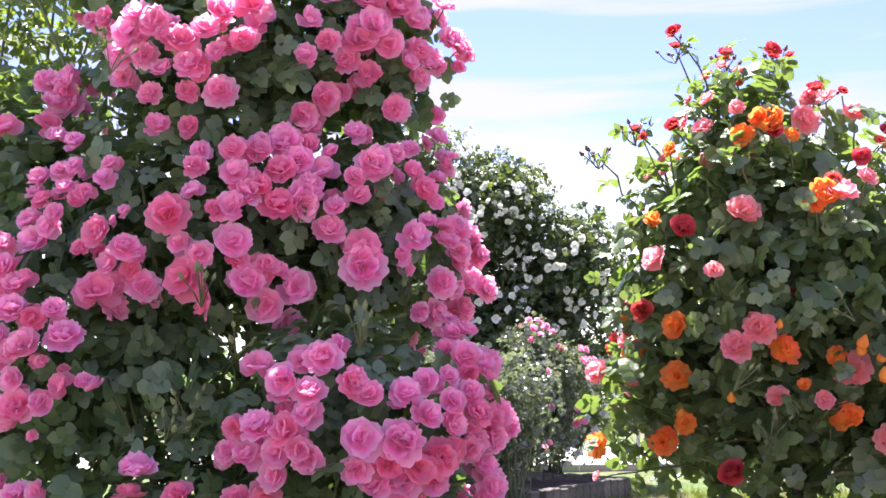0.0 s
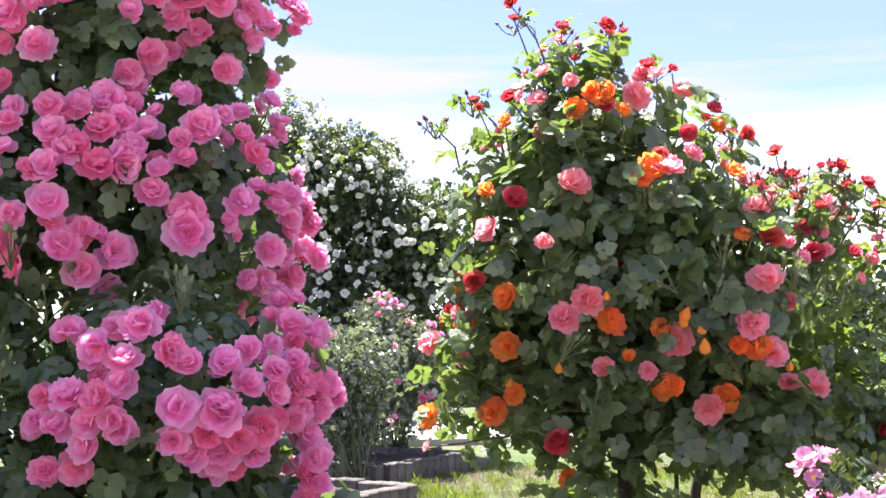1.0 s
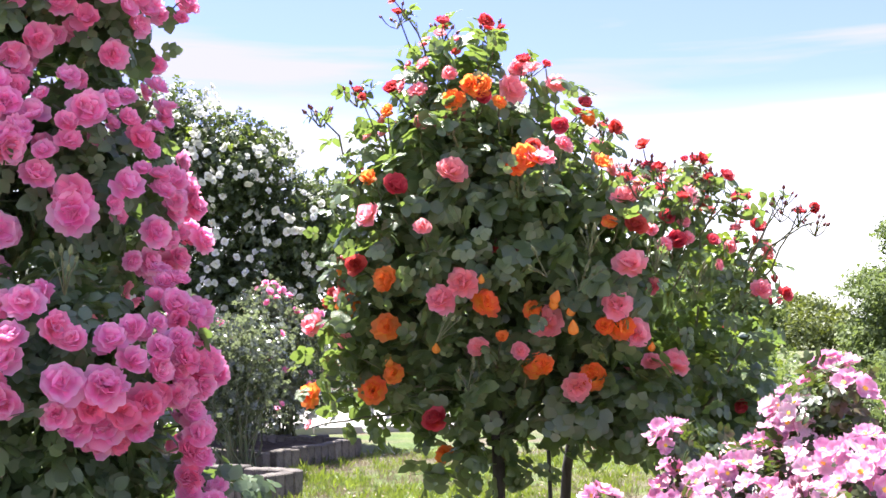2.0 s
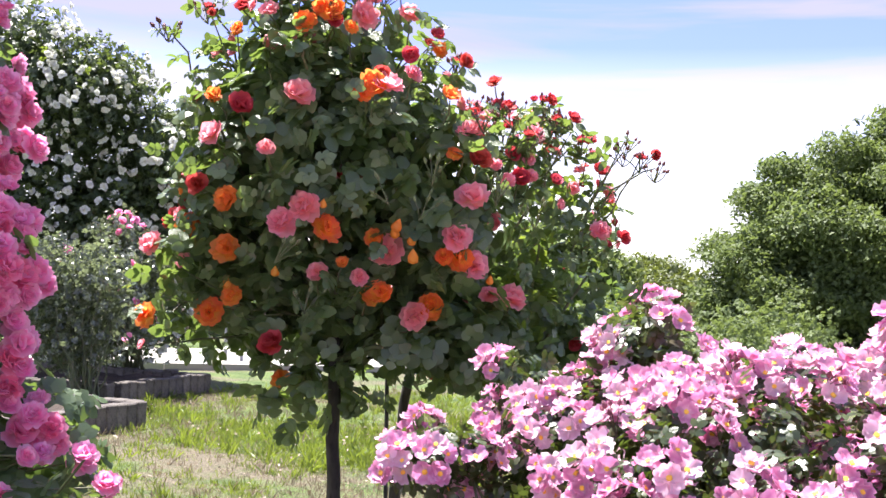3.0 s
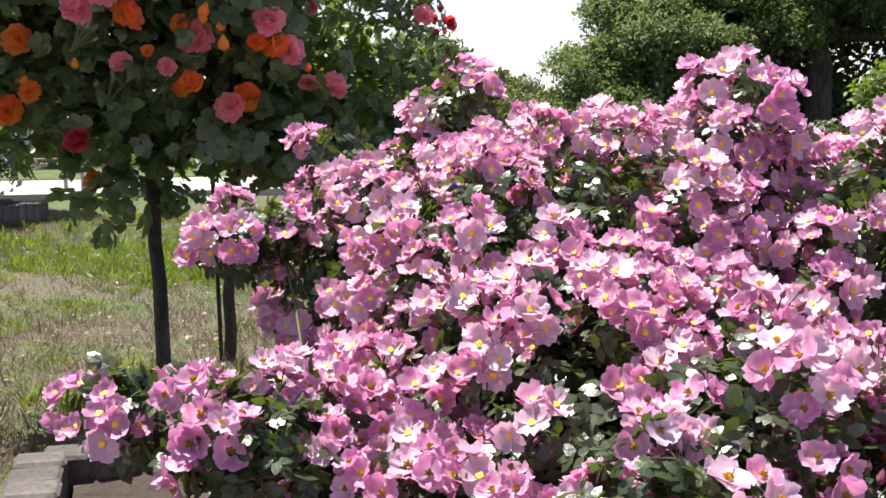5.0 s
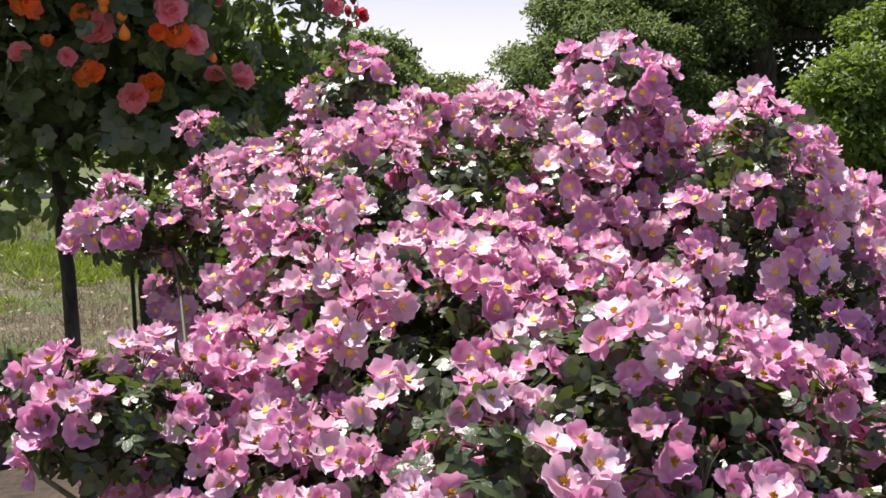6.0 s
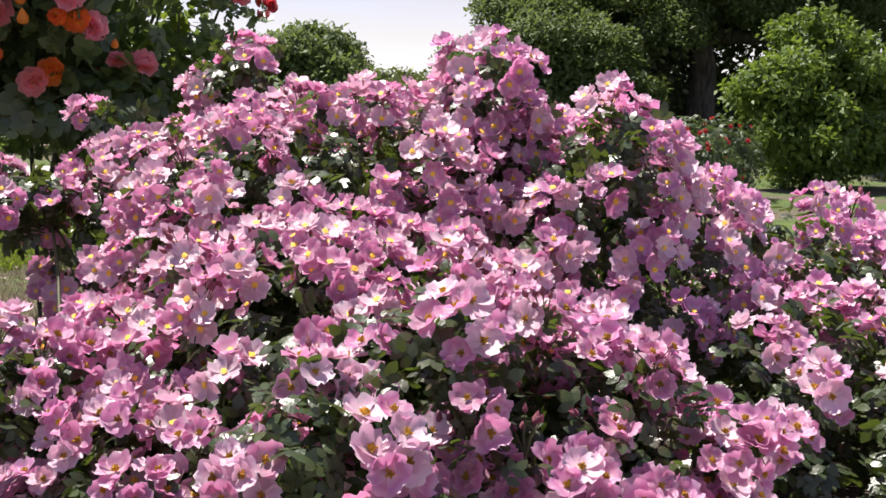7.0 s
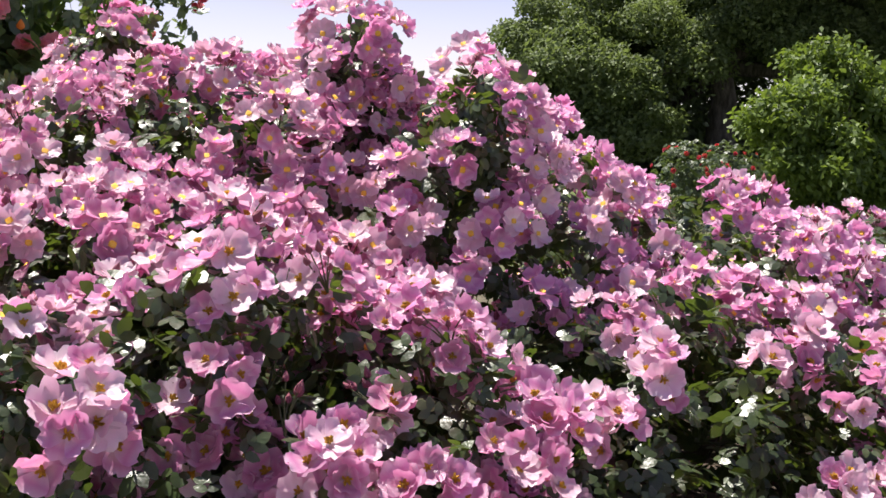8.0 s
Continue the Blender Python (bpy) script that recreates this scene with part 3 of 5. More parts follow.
def paving():
    """The pale path across the far side of the lawn."""
    bm = bmesh.new()
    for k in range(20):
        x = -30 + k * 2.0
        m = pose(x, 13.7, 0.02)
        bmesh.ops.create_cube(bm, size=1, matrix=m @ Matrix.Diagonal((1.99, 2.6, 0.08, 1)))
    me = bpy.data.meshes.new("pavement")
    bm.to_mesh(me)
    bm.free()
    me.materials.append(PAVING)
    tagged(new("pavement", me), "pale concrete garden path in the sun", "path", kind="structure")


paving()


def gravel_path():
    """The unseen path along the front of the roses, kept pale to bounce sunlight onto them."""
    xs, ys = np.linspace(-14, 14, 57), np.linspace(-7.0, -0.15, 15)
    X, Y = np.meshgrid(xs, ys)
    verts = np.stack([X.ravel(), Y.ravel(), 0.03 + 0.006 * np.sin(X.ravel() * 3) * np.cos(Y.ravel() * 4)], 1)
    tagged(new("path", raw_mesh("path", verts, grid(57, 15), verts[:, :2], CONCRETE)), "unseen pale path that bounces sunlight onto the roses", "path", kind="structure")


gravel_path()

BED_WAY = Vector((0.62, 0.785, 0)).normalized()     # the beds' long side
BED_ACROSS = Vector((-0.785, 0.62, 0))


def edging_block():
    bm = bmesh.new()
    bmesh.ops.create_cube(bm, size=1, matrix=Matrix.Diagonal((0.098, 0.11, 0.30, 1)))
    bmesh.ops.bevel(bm, geom=bm.edges[:], offset=0.008, segments=1, affect="EDGES")
    me = bpy.data.meshes.new("edging_block")
    bm.to_mesh(me)
    bm.free()
    me.materials.append(BRICK)
    return me


EDGING = edging_block()


def flower_bed(name, corner, way, across, long, wide, height, label):
    """A raised bed of upright edging blocks round dark soil."""
    bed = thing(name, label, "flower bed", "raised flower beds", corner)
    corner = Vector(corner)
    for start, direction, length in ((corner, -way, long), (corner, across, wide), (corner + across * wide, -way, long), (corner - way * long, across, wide)):
        turn = math.atan2(direction.y, direction.x)
        for k in range(int(length / 0.104)):
            at = start + direction * (k * 0.104 + 0.05)
            block = part("edging_block", EDGING, bed)
            block.matrix_basis = pose(at.x, at.y, height - 0.15 + rng.normal() * 0.006, rng.normal() * 1.2, rng.normal() * 1.2, math.degrees(turn) + rng.normal() * 1.5)
    n = 24
    u, v = np.meshgrid(np.linspace(0.02, 1, n) * long, np.linspace(0.02, 1, n) * wide)
    base = np.array(corner)[None] - u.ravel()[:, None] * np.array(way) + v.ravel()[:, None] * np.array(across)
    base[:, 2] = height - 0.06 + 0.02 * np.sin(u.ravel() * 9) * np.cos(v.ravel() * 11) + rng.normal(size=len(base)) * 0.008
    part("soil", raw_mesh("soil", base, grid(n, n), base[:, :2], SOIL), bed, "dark dry soil")
    return bed


flower_bed("flower_bed", (0.59, 7.77, 0), BED_WAY, BED_ACROSS, 3.2, 1.3, 0.16, "raised bed edged with weathered upright blocks")
flower_bed("flower_bed", (1.22, 9.98, 0), BED_WAY, BED_ACROSS, 1.3, 1.9, 0.16, "raised bed edged with weathered upright blocks under a pink shrub")
flower_bed("flower_bed", (0.60, 2.54, 0), Vector((-1, 0.16, 0)).normalized(), Vector((-0.16, -1, 0)).normalized(), 3.4, 2.1, 0.15, "raised bed edged with weathered upright blocks under a lilac rose")

# ---- plants ----
PINK_BLOBS = [(-0.35, 3.41, 2.49, 0.34, 0.35, 0.39), (-0.69, 3.34, 2.04, 0.43, 0.35, 0.37), (-0.28, 3.46, 2.08, 0.26, 0.28, 0.33), (-0.79, 3.3, 1.5, 0.58, 0.4, 0.4), (-0.28, 3.37, 1.5, 0.31, 0.33, 0.36), (-1.11, 3.22, 1.14, 0.52, 0.4, 0.41), (-0.31, 3.07, 0.99, 0.4, 0.36, 0.32), (-0.73, 3.09, 0.6, 0.59, 0.4, 0.44), (-0.2, 3.11, 0.59, 0.31, 0.33, 0.38), (-1.32, 3.46, 1.71, 0.33, 0.35, 0.38), (-1.08, 3.48, 2.59, 0.53, 0.35, 0.35)]
BACK_BLOBS = [(-1.98, 4.82, 2.63, 0.54, 0.5, 0.64), (-2.6, 4.86, 2.03, 0.64, 0.5, 0.98)]
ORANGE_BLOBS = [(0.88, 3.48, 1.77, 0.19, 0.24, 0.26), (0.82, 3.51, 1.38, 0.3, 0.32, 0.4), (1.07, 3.42, 1.46, 0.31, 0.3, 0.36), (1.02, 3.57, 0.98, 0.37, 0.3, 0.32), (0.68, 3.65, 1.1, 0.18, 0.22, 0.32), (1.41, 3.53, 0.86, 0.25, 0.25, 0.19), (1.29, 3.47, 1.24, 0.26, 0.3, 0.35)]
ARM_BLOBS = [(0.5, 3.48, 0.94, 0.1, 0.12, 0.12), (0.55, 3.46, 1.11, 0.11, 0.14, 0.14), (0.59, 3.49, 1.34, 0.1, 0.13, 0.16), (0.61, 3.53, 1.6, 0.1, 0.13, 0.16)]
SIDE_BLOBS = [(1.6, 3.67, 1.23, 0.28, 0.3, 0.37), (1.83, 3.74, 1.19, 0.23, 0.25, 0.32), (1.53, 3.7, 0.92, 0.28, 0.25, 0.22)]
# open flowers: place and radius
PINK_CROWN = [
    (-0.52, 3.01, 2.1, 0.052), (-0.38, 3.08, 2.08, 0.039), (-0.54, 3.0, 2.0, 0.043), (-0.33, 3.12, 2.03, 0.036), (-0.39, 3.09, 1.98, 0.035), (-0.25, 3.17, 2.04, 0.051),
    (-0.21, 3.18, 2.09, 0.051), (-0.17, 3.2, 2.04, 0.045), (-0.29, 3.18, 1.99, 0.04), (-0.23, 3.2, 1.95, 0.044), (-0.25, 3.17, 2.09, 0.033), (-0.16, 3.21, 2.15, 0.051),
    (-0.22, 3.19, 2.17, 0.046), (-0.12, 3.24, 2.18, 0.041), (-0.33, 3.17, 2.17, 0.04), (-0.35, 3.17, 1.88, 0.047), (-0.41, 3.15, 1.83, 0.045), (-0.16, 3.27, 1.87, 0.044),
    (-0.61, 3.03, 1.87, 0.045), (-0.68, 2.99, 1.94, 0.048), (-0.7, 2.98, 2.0, 0.044), (-0.61, 2.99, 1.97, 0.031), (-0.64, 2.98, 2.03, 0.038), (-0.6, 2.99, 2.08, 0.045),
]
PINK_SHOULDER = [
    (-0.78, 2.99, 2.05, 0.048), (-0.85, 3.0, 2.03, 0.048), (-0.83, 3.0, 2.08, 0.041), (-0.88, 3.02, 1.98, 0.042), (-0.74, 2.98, 2.01, 0.038), (-0.76, 3.0, 1.93, 0.034),
    (-0.8, 3.03, 1.87, 0.035), (-0.7, 3.02, 1.87, 0.034), (-0.77, 2.99, 1.77, 0.037), (-0.88, 3.04, 1.92, 0.035), (-0.81, 3.0, 1.97, 0.038), (-0.93, 3.04, 2.09, 0.032),
    (-0.98, 3.07, 2.09, 0.025), (-0.09, 3.26, 2.04, 0.033), (-0.07, 3.29, 2.01, 0.037), (-0.09, 3.29, 1.96, 0.034), (0.0, 3.46, 2.12, 0.047), (0.03, 3.46, 2.1, 0.035),
    (-0.02, 3.43, 2.22, 0.043), (-0.04, 3.35, 2.01, 0.03), (-0.12, 3.24, 2.0, 0.033), (-0.06, 3.51, 1.9, 0.036), (-0.04, 3.32, 1.79, 0.034), (-0.1, 3.25, 2.12, 0.037),
]
PINK_SIDE = [
    (-1.16, 3.24, 1.96, 0.045), (-1.1, 3.22, 1.97, 0.041), (-1.09, 3.25, 1.9, 0.041), (-1.14, 3.21, 1.89, 0.04), (-1.14, 3.17, 1.82, 0.04), (-1.06, 3.04, 1.76, 0.031),
    (-0.99, 2.99, 1.73, 0.031), (-1.24, 3.12, 1.8, 0.046), (-1.18, 3.24, 1.97, 0.03), (-1.12, 3.24, 1.92, 0.037), (-1.07, 2.96, 1.63, 0.034), (-1.01, 2.95, 1.65, 0.027),
    (-0.97, 2.94, 1.66, 0.027), (-0.88, 2.91, 1.62, 0.03), (-0.93, 2.91, 1.58, 0.03), (-0.99, 2.92, 1.6, 0.027), (-0.87, 2.92, 1.66, 0.023), (-1.05, 2.93, 1.57, 0.03),
    (-1.09, 2.95, 1.52, 0.033), (-1.01, 2.92, 1.53, 0.03), (-0.89, 2.89, 1.48, 0.042), (-1.17, 2.95, 1.45, 0.043), (-1.07, 2.94, 1.46, 0.047), (-1.13, 2.88, 1.39, 0.039),
]
PINK_FLANK = [
    (-1.07, 2.87, 1.35, 0.036), (-1.03, 2.92, 1.5, 0.03), (-0.82, 2.89, 1.44, 0.039), (-0.79, 2.9, 1.42, 0.029), (-1.08, 2.83, 1.28, 0.045), (-1.14, 2.85, 1.32, 0.035),
    (-1.11, 2.81, 1.21, 0.035), (-1.03, 2.83, 1.26, 0.035), (-0.98, 2.84, 1.28, 0.032), (-0.95, 2.83, 1.21, 0.049), (-1.04, 2.81, 1.19, 0.044), (-1.07, 2.81, 1.18, 0.031),
    (-1.0, 2.82, 1.15, 0.019), (-1.1, 2.81, 1.15, 0.025), (-0.89, 2.89, 1.32, 0.057), (-0.84, 2.92, 1.35, 0.036), (-0.78, 2.92, 1.34, 0.041), (-0.81, 2.91, 1.38, 0.029),
    (-0.86, 2.9, 1.4, 0.033), (-0.94, 2.91, 1.44, 0.026), (-0.82, 2.89, 1.53, 0.02), (-0.71, 2.89, 1.52, 0.052), (-0.65, 2.93, 1.65, 0.033), (-0.65, 2.91, 1.58, 0.03),
]
PINK_HEART = [
    (-0.56, 2.97, 1.7, 0.037), (-0.55, 2.95, 1.63, 0.043), (-0.5, 3.0, 1.7, 0.037), (-0.44, 3.06, 1.73, 0.047), (-0.39, 3.1, 1.73, 0.039), (-0.4, 3.05, 1.68, 0.045),
    (-0.44, 3.0, 1.65, 0.044), (-0.34, 3.07, 1.65, 0.045), (-0.37, 3.03, 1.61, 0.041), (-0.32, 3.09, 1.71, 0.028), (-0.26, 3.14, 1.77, 0.035), (-0.25, 3.05, 1.63, 0.034),
    (-0.2, 3.08, 1.67, 0.055), (-0.24, 3.04, 1.58, 0.034), (-0.3, 3.03, 1.55, 0.031), (-0.32, 3.03, 1.49, 0.044), (-0.49, 2.96, 1.6, 0.037), (-0.52, 2.94, 1.58, 0.04),
    (-0.55, 2.92, 1.54, 0.043), (-0.59, 2.91, 1.53, 0.033), (-0.44, 2.97, 1.55, 0.05), (-0.38, 3.01, 1.58, 0.046), (-0.55, 2.93, 1.45, 0.049), (-0.63, 2.91, 1.42, 0.036),
]
PINK_MIDDLE = [
    (-0.67, 2.92, 1.36, 0.052), (-0.47, 2.97, 1.39, 0.033), (-0.52, 2.96, 1.35, 0.053), (-0.48, 3.01, 1.29, 0.047), (-0.41, 3.03, 1.34, 0.049), (-0.23, 3.05, 1.39, 0.059),
    (-0.1, 3.09, 1.47, 0.047), (-0.1, 3.13, 1.66, 0.032), (-0.07, 3.14, 1.61, 0.039), (-0.15, 3.12, 1.71, 0.032), (-0.11, 3.17, 1.73, 0.029), (-0.06, 3.13, 1.52, 0.028),
    (-0.01, 3.18, 1.47, 0.035), (0.02, 3.25, 1.45, 0.033), (0.07, 3.38, 1.45, 0.034), (0.05, 3.38, 1.49, 0.03), (-0.03, 3.2, 1.36, 0.043), (0.02, 3.36, 1.37, 0.034),
    (0.09, 3.38, 1.35, 0.041), (-0.02, 3.39, 1.27, 0.053), (-0.05, 3.24, 1.28, 0.036), (0.02, 3.39, 1.3, 0.038), (-0.09, 3.19, 1.28, 0.028), (0.0, 3.08, 1.21, 0.031),
]
PINK_EDGE = [
    (-0.02, 3.33, 1.71, 0.026), (-0.04, 3.16, 1.58, 0.025), (-0.02, 3.17, 1.51, 0.028), (-0.13, 3.08, 1.42, 0.027), (0.04, 2.97, 1.15, 0.043), (0.08, 3.07, 1.13, 0.037),
    (0.05, 2.95, 1.11, 0.032), (-0.29, 2.75, 1.15, 0.044), (-0.45, 2.76, 1.13, 0.041), (-0.38, 2.72, 1.1, 0.042), (-0.32, 2.71, 1.07, 0.04), (-0.32, 2.7, 1.02, 0.036),
    (-0.22, 2.73, 1.09, 0.041), (-0.18, 2.73, 1.06, 0.036), (-0.1, 2.76, 1.06, 0.041), (-0.05, 2.81, 1.09, 0.034), (0.0, 2.86, 1.1, 0.028), (0.05, 2.91, 1.06, 0.035),
    (0.01, 2.84, 1.04, 0.037), (-0.05, 2.78, 1.01, 0.038), (0.12, 3.07, 1.0, 0.045), (0.09, 3.0, 0.95, 0.039), (0.01, 2.83, 0.99, 0.037), (0.06, 2.91, 1.0, 0.035),
]
PINK_LOW = [
    (-0.5, 2.74, 0.99, 0.03), (-0.44, 2.72, 0.99, 0.046), (-0.37, 2.7, 0.98, 0.045), (-0.47, 2.74, 0.92, 0.038), (-0.39, 2.71, 0.93, 0.039), (-0.52, 2.76, 0.93, 0.03),
    (-0.32, 2.71, 0.92, 0.04), (-0.4, 2.73, 0.88, 0.039), (-0.34, 2.7, 0.94, 0.033), (-0.2, 2.71, 0.96, 0.048), (-0.11, 2.75, 0.95, 0.053), (-0.21, 2.73, 0.89, 0.036),
    (-0.14, 2.75, 0.9, 0.039), (-0.17, 2.76, 0.85, 0.039), (-0.07, 2.79, 0.89, 0.043), (-0.02, 2.82, 0.91, 0.049), (-0.04, 2.84, 0.85, 0.04), (-0.11, 2.79, 0.85, 0.043),
    (-0.13, 2.8, 0.81, 0.034), (0.1, 3.06, 0.83, 0.045), (0.07, 3.07, 0.79, 0.033), (0.01, 2.85, 0.93, 0.034), (0.05, 2.91, 0.92, 0.032), (-0.74, 2.77, 0.89, 0.046),
]
PINK_FOOT = [
    (-0.63, 2.74, 0.83, 0.039), (-0.5, 2.77, 0.82, 0.036), (-0.43, 2.77, 0.83, 0.042), (-1.05, 2.81, 0.83, 0.037), (-1.13, 2.88, 0.85, 0.029), (-0.99, 2.79, 0.84, 0.028),
    (-1.06, 2.82, 1.04, 0.049), (-1.0, 2.83, 1.05, 0.038), (-0.95, 2.83, 1.09, 0.035), (-1.07, 2.81, 1.11, 0.031), (-0.9, 2.84, 1.1, 0.025), (-1.03, 2.85, 0.97, 0.016),
]
PINK_HEM = [
    (-0.02, 3.35, 1.7, 0.029), (0.01, 3.25, 1.51, 0.045), (0.04, 3.39, 1.51, 0.044), (0.01, 3.28, 1.43, 0.042), (0.05, 3.4, 1.45, 0.04), (0.04, 3.41, 1.36, 0.044),
    (-0.0, 3.31, 1.35, 0.032), (0.04, 3.08, 1.22, 0.033), (0.03, 3.04, 1.16, 0.033), (0.06, 3.09, 1.12, 0.046), (0.09, 3.04, 1.09, 0.033), (0.05, 2.94, 1.06, 0.035),
    (0.09, 2.99, 0.99, 0.048), (0.06, 2.94, 0.94, 0.041), (0.11, 2.98, 0.94, 0.035), (0.08, 2.97, 0.88, 0.038), (0.1, 2.96, 0.82, 0.038), (0.08, 2.96, 0.78, 0.041),
    (0.11, 2.96, 0.76, 0.032), (0.07, 2.96, 0.71, 0.035), (0.08, 2.96, 0.67, 0.032), (0.14, 2.97, 0.64, 0.038), (0.11, 2.97, 0.6, 0.044), (0.18, 2.98, 0.61, 0.039),
]
PINK_TAIL = [
    (0.16, 2.98, 0.56, 0.042), (0.2, 3.0, 0.57, 0.032), (0.14, 2.78, 0.57, 0.027), (0.26, 3.07, 0.52, 0.043), (0.32, 2.81, 0.49, 0.031), (0.09, 2.73, 0.49, 0.026),
]
ORANGE_BLOOMS = [
    (0.63, 3.29, 1.23, 0.048), (0.54, 3.52, 1.16, 0.047), (0.64, 3.39, 1.09, 0.046), (0.61, 3.5, 0.9, 0.047), (0.67, 3.45, 0.95, 0.035), (0.43, 3.65, 0.88, 0.044),
    (0.85, 3.57, 0.69, 0.037), (0.91, 3.26, 1.16, 0.049), (0.97, 3.28, 1.06, 0.023), (1.06, 3.28, 1.14, 0.031), (1.08, 3.27, 0.97, 0.052), (1.26, 3.32, 0.94, 0.049),
    (1.26, 3.2, 1.09, 0.032), (1.31, 3.2, 1.09, 0.044), (1.28, 3.2, 1.4, 0.025), (1.26, 3.2, 1.57, 0.035), (1.01, 3.14, 1.57, 0.048), (0.98, 3.14, 1.55, 0.037),
    (0.82, 3.25, 1.76, 0.038), (0.9, 3.24, 1.8, 0.045), (0.65, 3.44, 1.76, 0.027), (0.58, 3.37, 1.54, 0.03), (1.25, 3.31, 1.73, 0.03), (0.96, 3.26, 1.76, 0.025),
    (0.87, 3.24, 1.81, 0.033),
]
RED_BLOOMS = [
    (0.55, 3.41, 1.28, 0.038), (0.79, 3.4, 0.81, 0.048), (1.36, 3.21, 1.39, 0.046), (1.4, 3.39, 1.55, 0.037), (1.33, 3.29, 1.7, 0.036), (1.54, 3.6, 1.7, 0.039),
    (1.59, 3.61, 1.62, 0.044), (1.72, 3.55, 1.65, 0.035), (1.67, 3.57, 1.65, 0.022), (1.8, 3.53, 1.59, 0.039), (1.91, 3.65, 1.53, 0.05), (1.96, 3.65, 1.43, 0.041),
    (1.56, 3.51, 1.54, 0.034), (1.55, 3.43, 1.44, 0.029), (2.05, 3.63, 1.2, 0.032), (2.12, 3.55, 1.49, 0.027), (1.03, 3.15, 1.61, 0.037), (0.91, 3.24, 1.77, 0.038),
]
RED_SIDE_BLOOMS = [
    (0.67, 3.49, 1.84, 0.04), (0.57, 3.43, 1.8, 0.019), (0.55, 3.49, 1.55, 0.027), (0.65, 3.26, 1.5, 0.044), (1.24, 3.3, 1.77, 0.035), (1.13, 3.19, 1.68, 0.038),
    (1.21, 3.28, 1.74, 0.027), (1.12, 3.3, 1.89, 0.023), (1.56, 3.39, 1.36, 0.041), (1.9, 3.69, 0.82, 0.032), (0.67, 3.41, 2.11, 0.035), (0.82, 3.42, 2.04, 0.035),
    (0.95, 3.39, 2.04, 0.038), (1.07, 3.39, 1.92, 0.038), (1.0, 3.38, 2.02, 0.023),
]
CORAL_BLOOMS = [
    (0.44, 3.66, 1.1, 0.044), (0.53, 3.54, 1.05, 0.028), (0.42, 3.58, 0.79, 0.018), (0.78, 3.24, 1.17, 0.05), (0.84, 3.22, 1.22, 0.05), (0.9, 3.29, 1.03, 0.034),
    (1.02, 3.27, 1.02, 0.029), (1.11, 3.29, 1.1, 0.058), (1.21, 3.32, 0.91, 0.047), (1.29, 3.18, 1.15, 0.051), (1.36, 3.22, 1.07, 0.048), (1.46, 3.35, 0.98, 0.036),
    (1.54, 3.38, 0.97, 0.057), (1.33, 3.17, 1.27, 0.052), (1.35, 3.26, 1.48, 0.047), (1.48, 3.28, 1.34, 0.028), (1.42, 3.23, 1.38, 0.023), (1.96, 3.58, 1.35, 0.027),
]
CORAL_SIDE_BLOOMS = [
    (1.9, 3.5, 1.21, 0.039), (1.05, 3.13, 1.57, 0.046), (0.81, 3.22, 1.54, 0.05), (1.01, 3.31, 1.81, 0.047), (1.15, 3.31, 1.83, 0.035), (0.73, 3.33, 1.8, 0.034),
    (0.74, 3.33, 1.71, 0.027), (0.58, 3.32, 1.42, 0.045), (0.72, 3.21, 1.38, 0.027), (1.13, 3.16, 1.62, 0.03), (1.06, 3.41, 1.9, 0.036), (1.6, 3.39, 1.37, 0.025),
    (0.75, 3.35, 1.89, 0.026), (0.81, 3.26, 1.84, 0.026), (1.08, 3.32, 1.88, 0.03),
]
YELLOW_BUDS = [
    (0.52, 3.65, 1.28, 0.02), (0.65, 3.45, 0.99, 0.017), (0.78, 3.35, 1.03, 0.015), (1.11, 3.23, 1.18, 0.019), (1.12, 3.25, 1.16, 0.017), (1.16, 3.23, 1.14, 0.017),
    (1.17, 3.23, 1.09, 0.021), (1.44, 3.31, 1.03, 0.014), (0.89, 3.22, 1.23, 0.013),
]
ORANGE_SHOOTS = [
    (0.77, 3.62, 1.75, 0.71, 3.6, 2.13), (0.92, 3.6, 1.77, 0.86, 3.58, 2.08),
    (0.99, 3.59, 1.79, 1.01, 3.57, 2.08), (1.06, 3.59, 1.73, 1.14, 3.56, 1.97),
    (1.35, 3.64, 1.57, 1.4, 3.57, 1.76), (1.5, 3.62, 1.49, 1.55, 3.55, 1.63),
    (1.58, 3.62, 1.4, 1.71, 3.53, 1.65), (1.67, 3.6, 1.4, 1.76, 3.53, 1.59),
    (1.75, 3.59, 1.35, 1.85, 3.52, 1.52), (1.85, 3.6, 1.12, 2.0, 3.49, 1.53),
    (0.7, 3.64, 1.61, 0.58, 3.63, 1.87), (0.63, 3.65, 1.53, 0.46, 3.64, 1.8),
]
PINK_SPRAYS = [(-0.61, 2.82, 1.28), (-0.62, 2.77, 0.99), (-0.51, 2.77, 1.15), (-0.68, 2.76, 0.95), (-0.21, 2.78, 1.17), (-0.88, 2.9, 1.9)]
ORANGE_SPRAYS = [(0.75, 3.11, 1.05), (1.06, 3.05, 1.23), (1.15, 3.05, 1.19), (1.18, 3.04, 1.29), (1.37, 3.02, 1.24), (1.49, 3.01, 1.18), (0.84, 3.11, 0.91)]


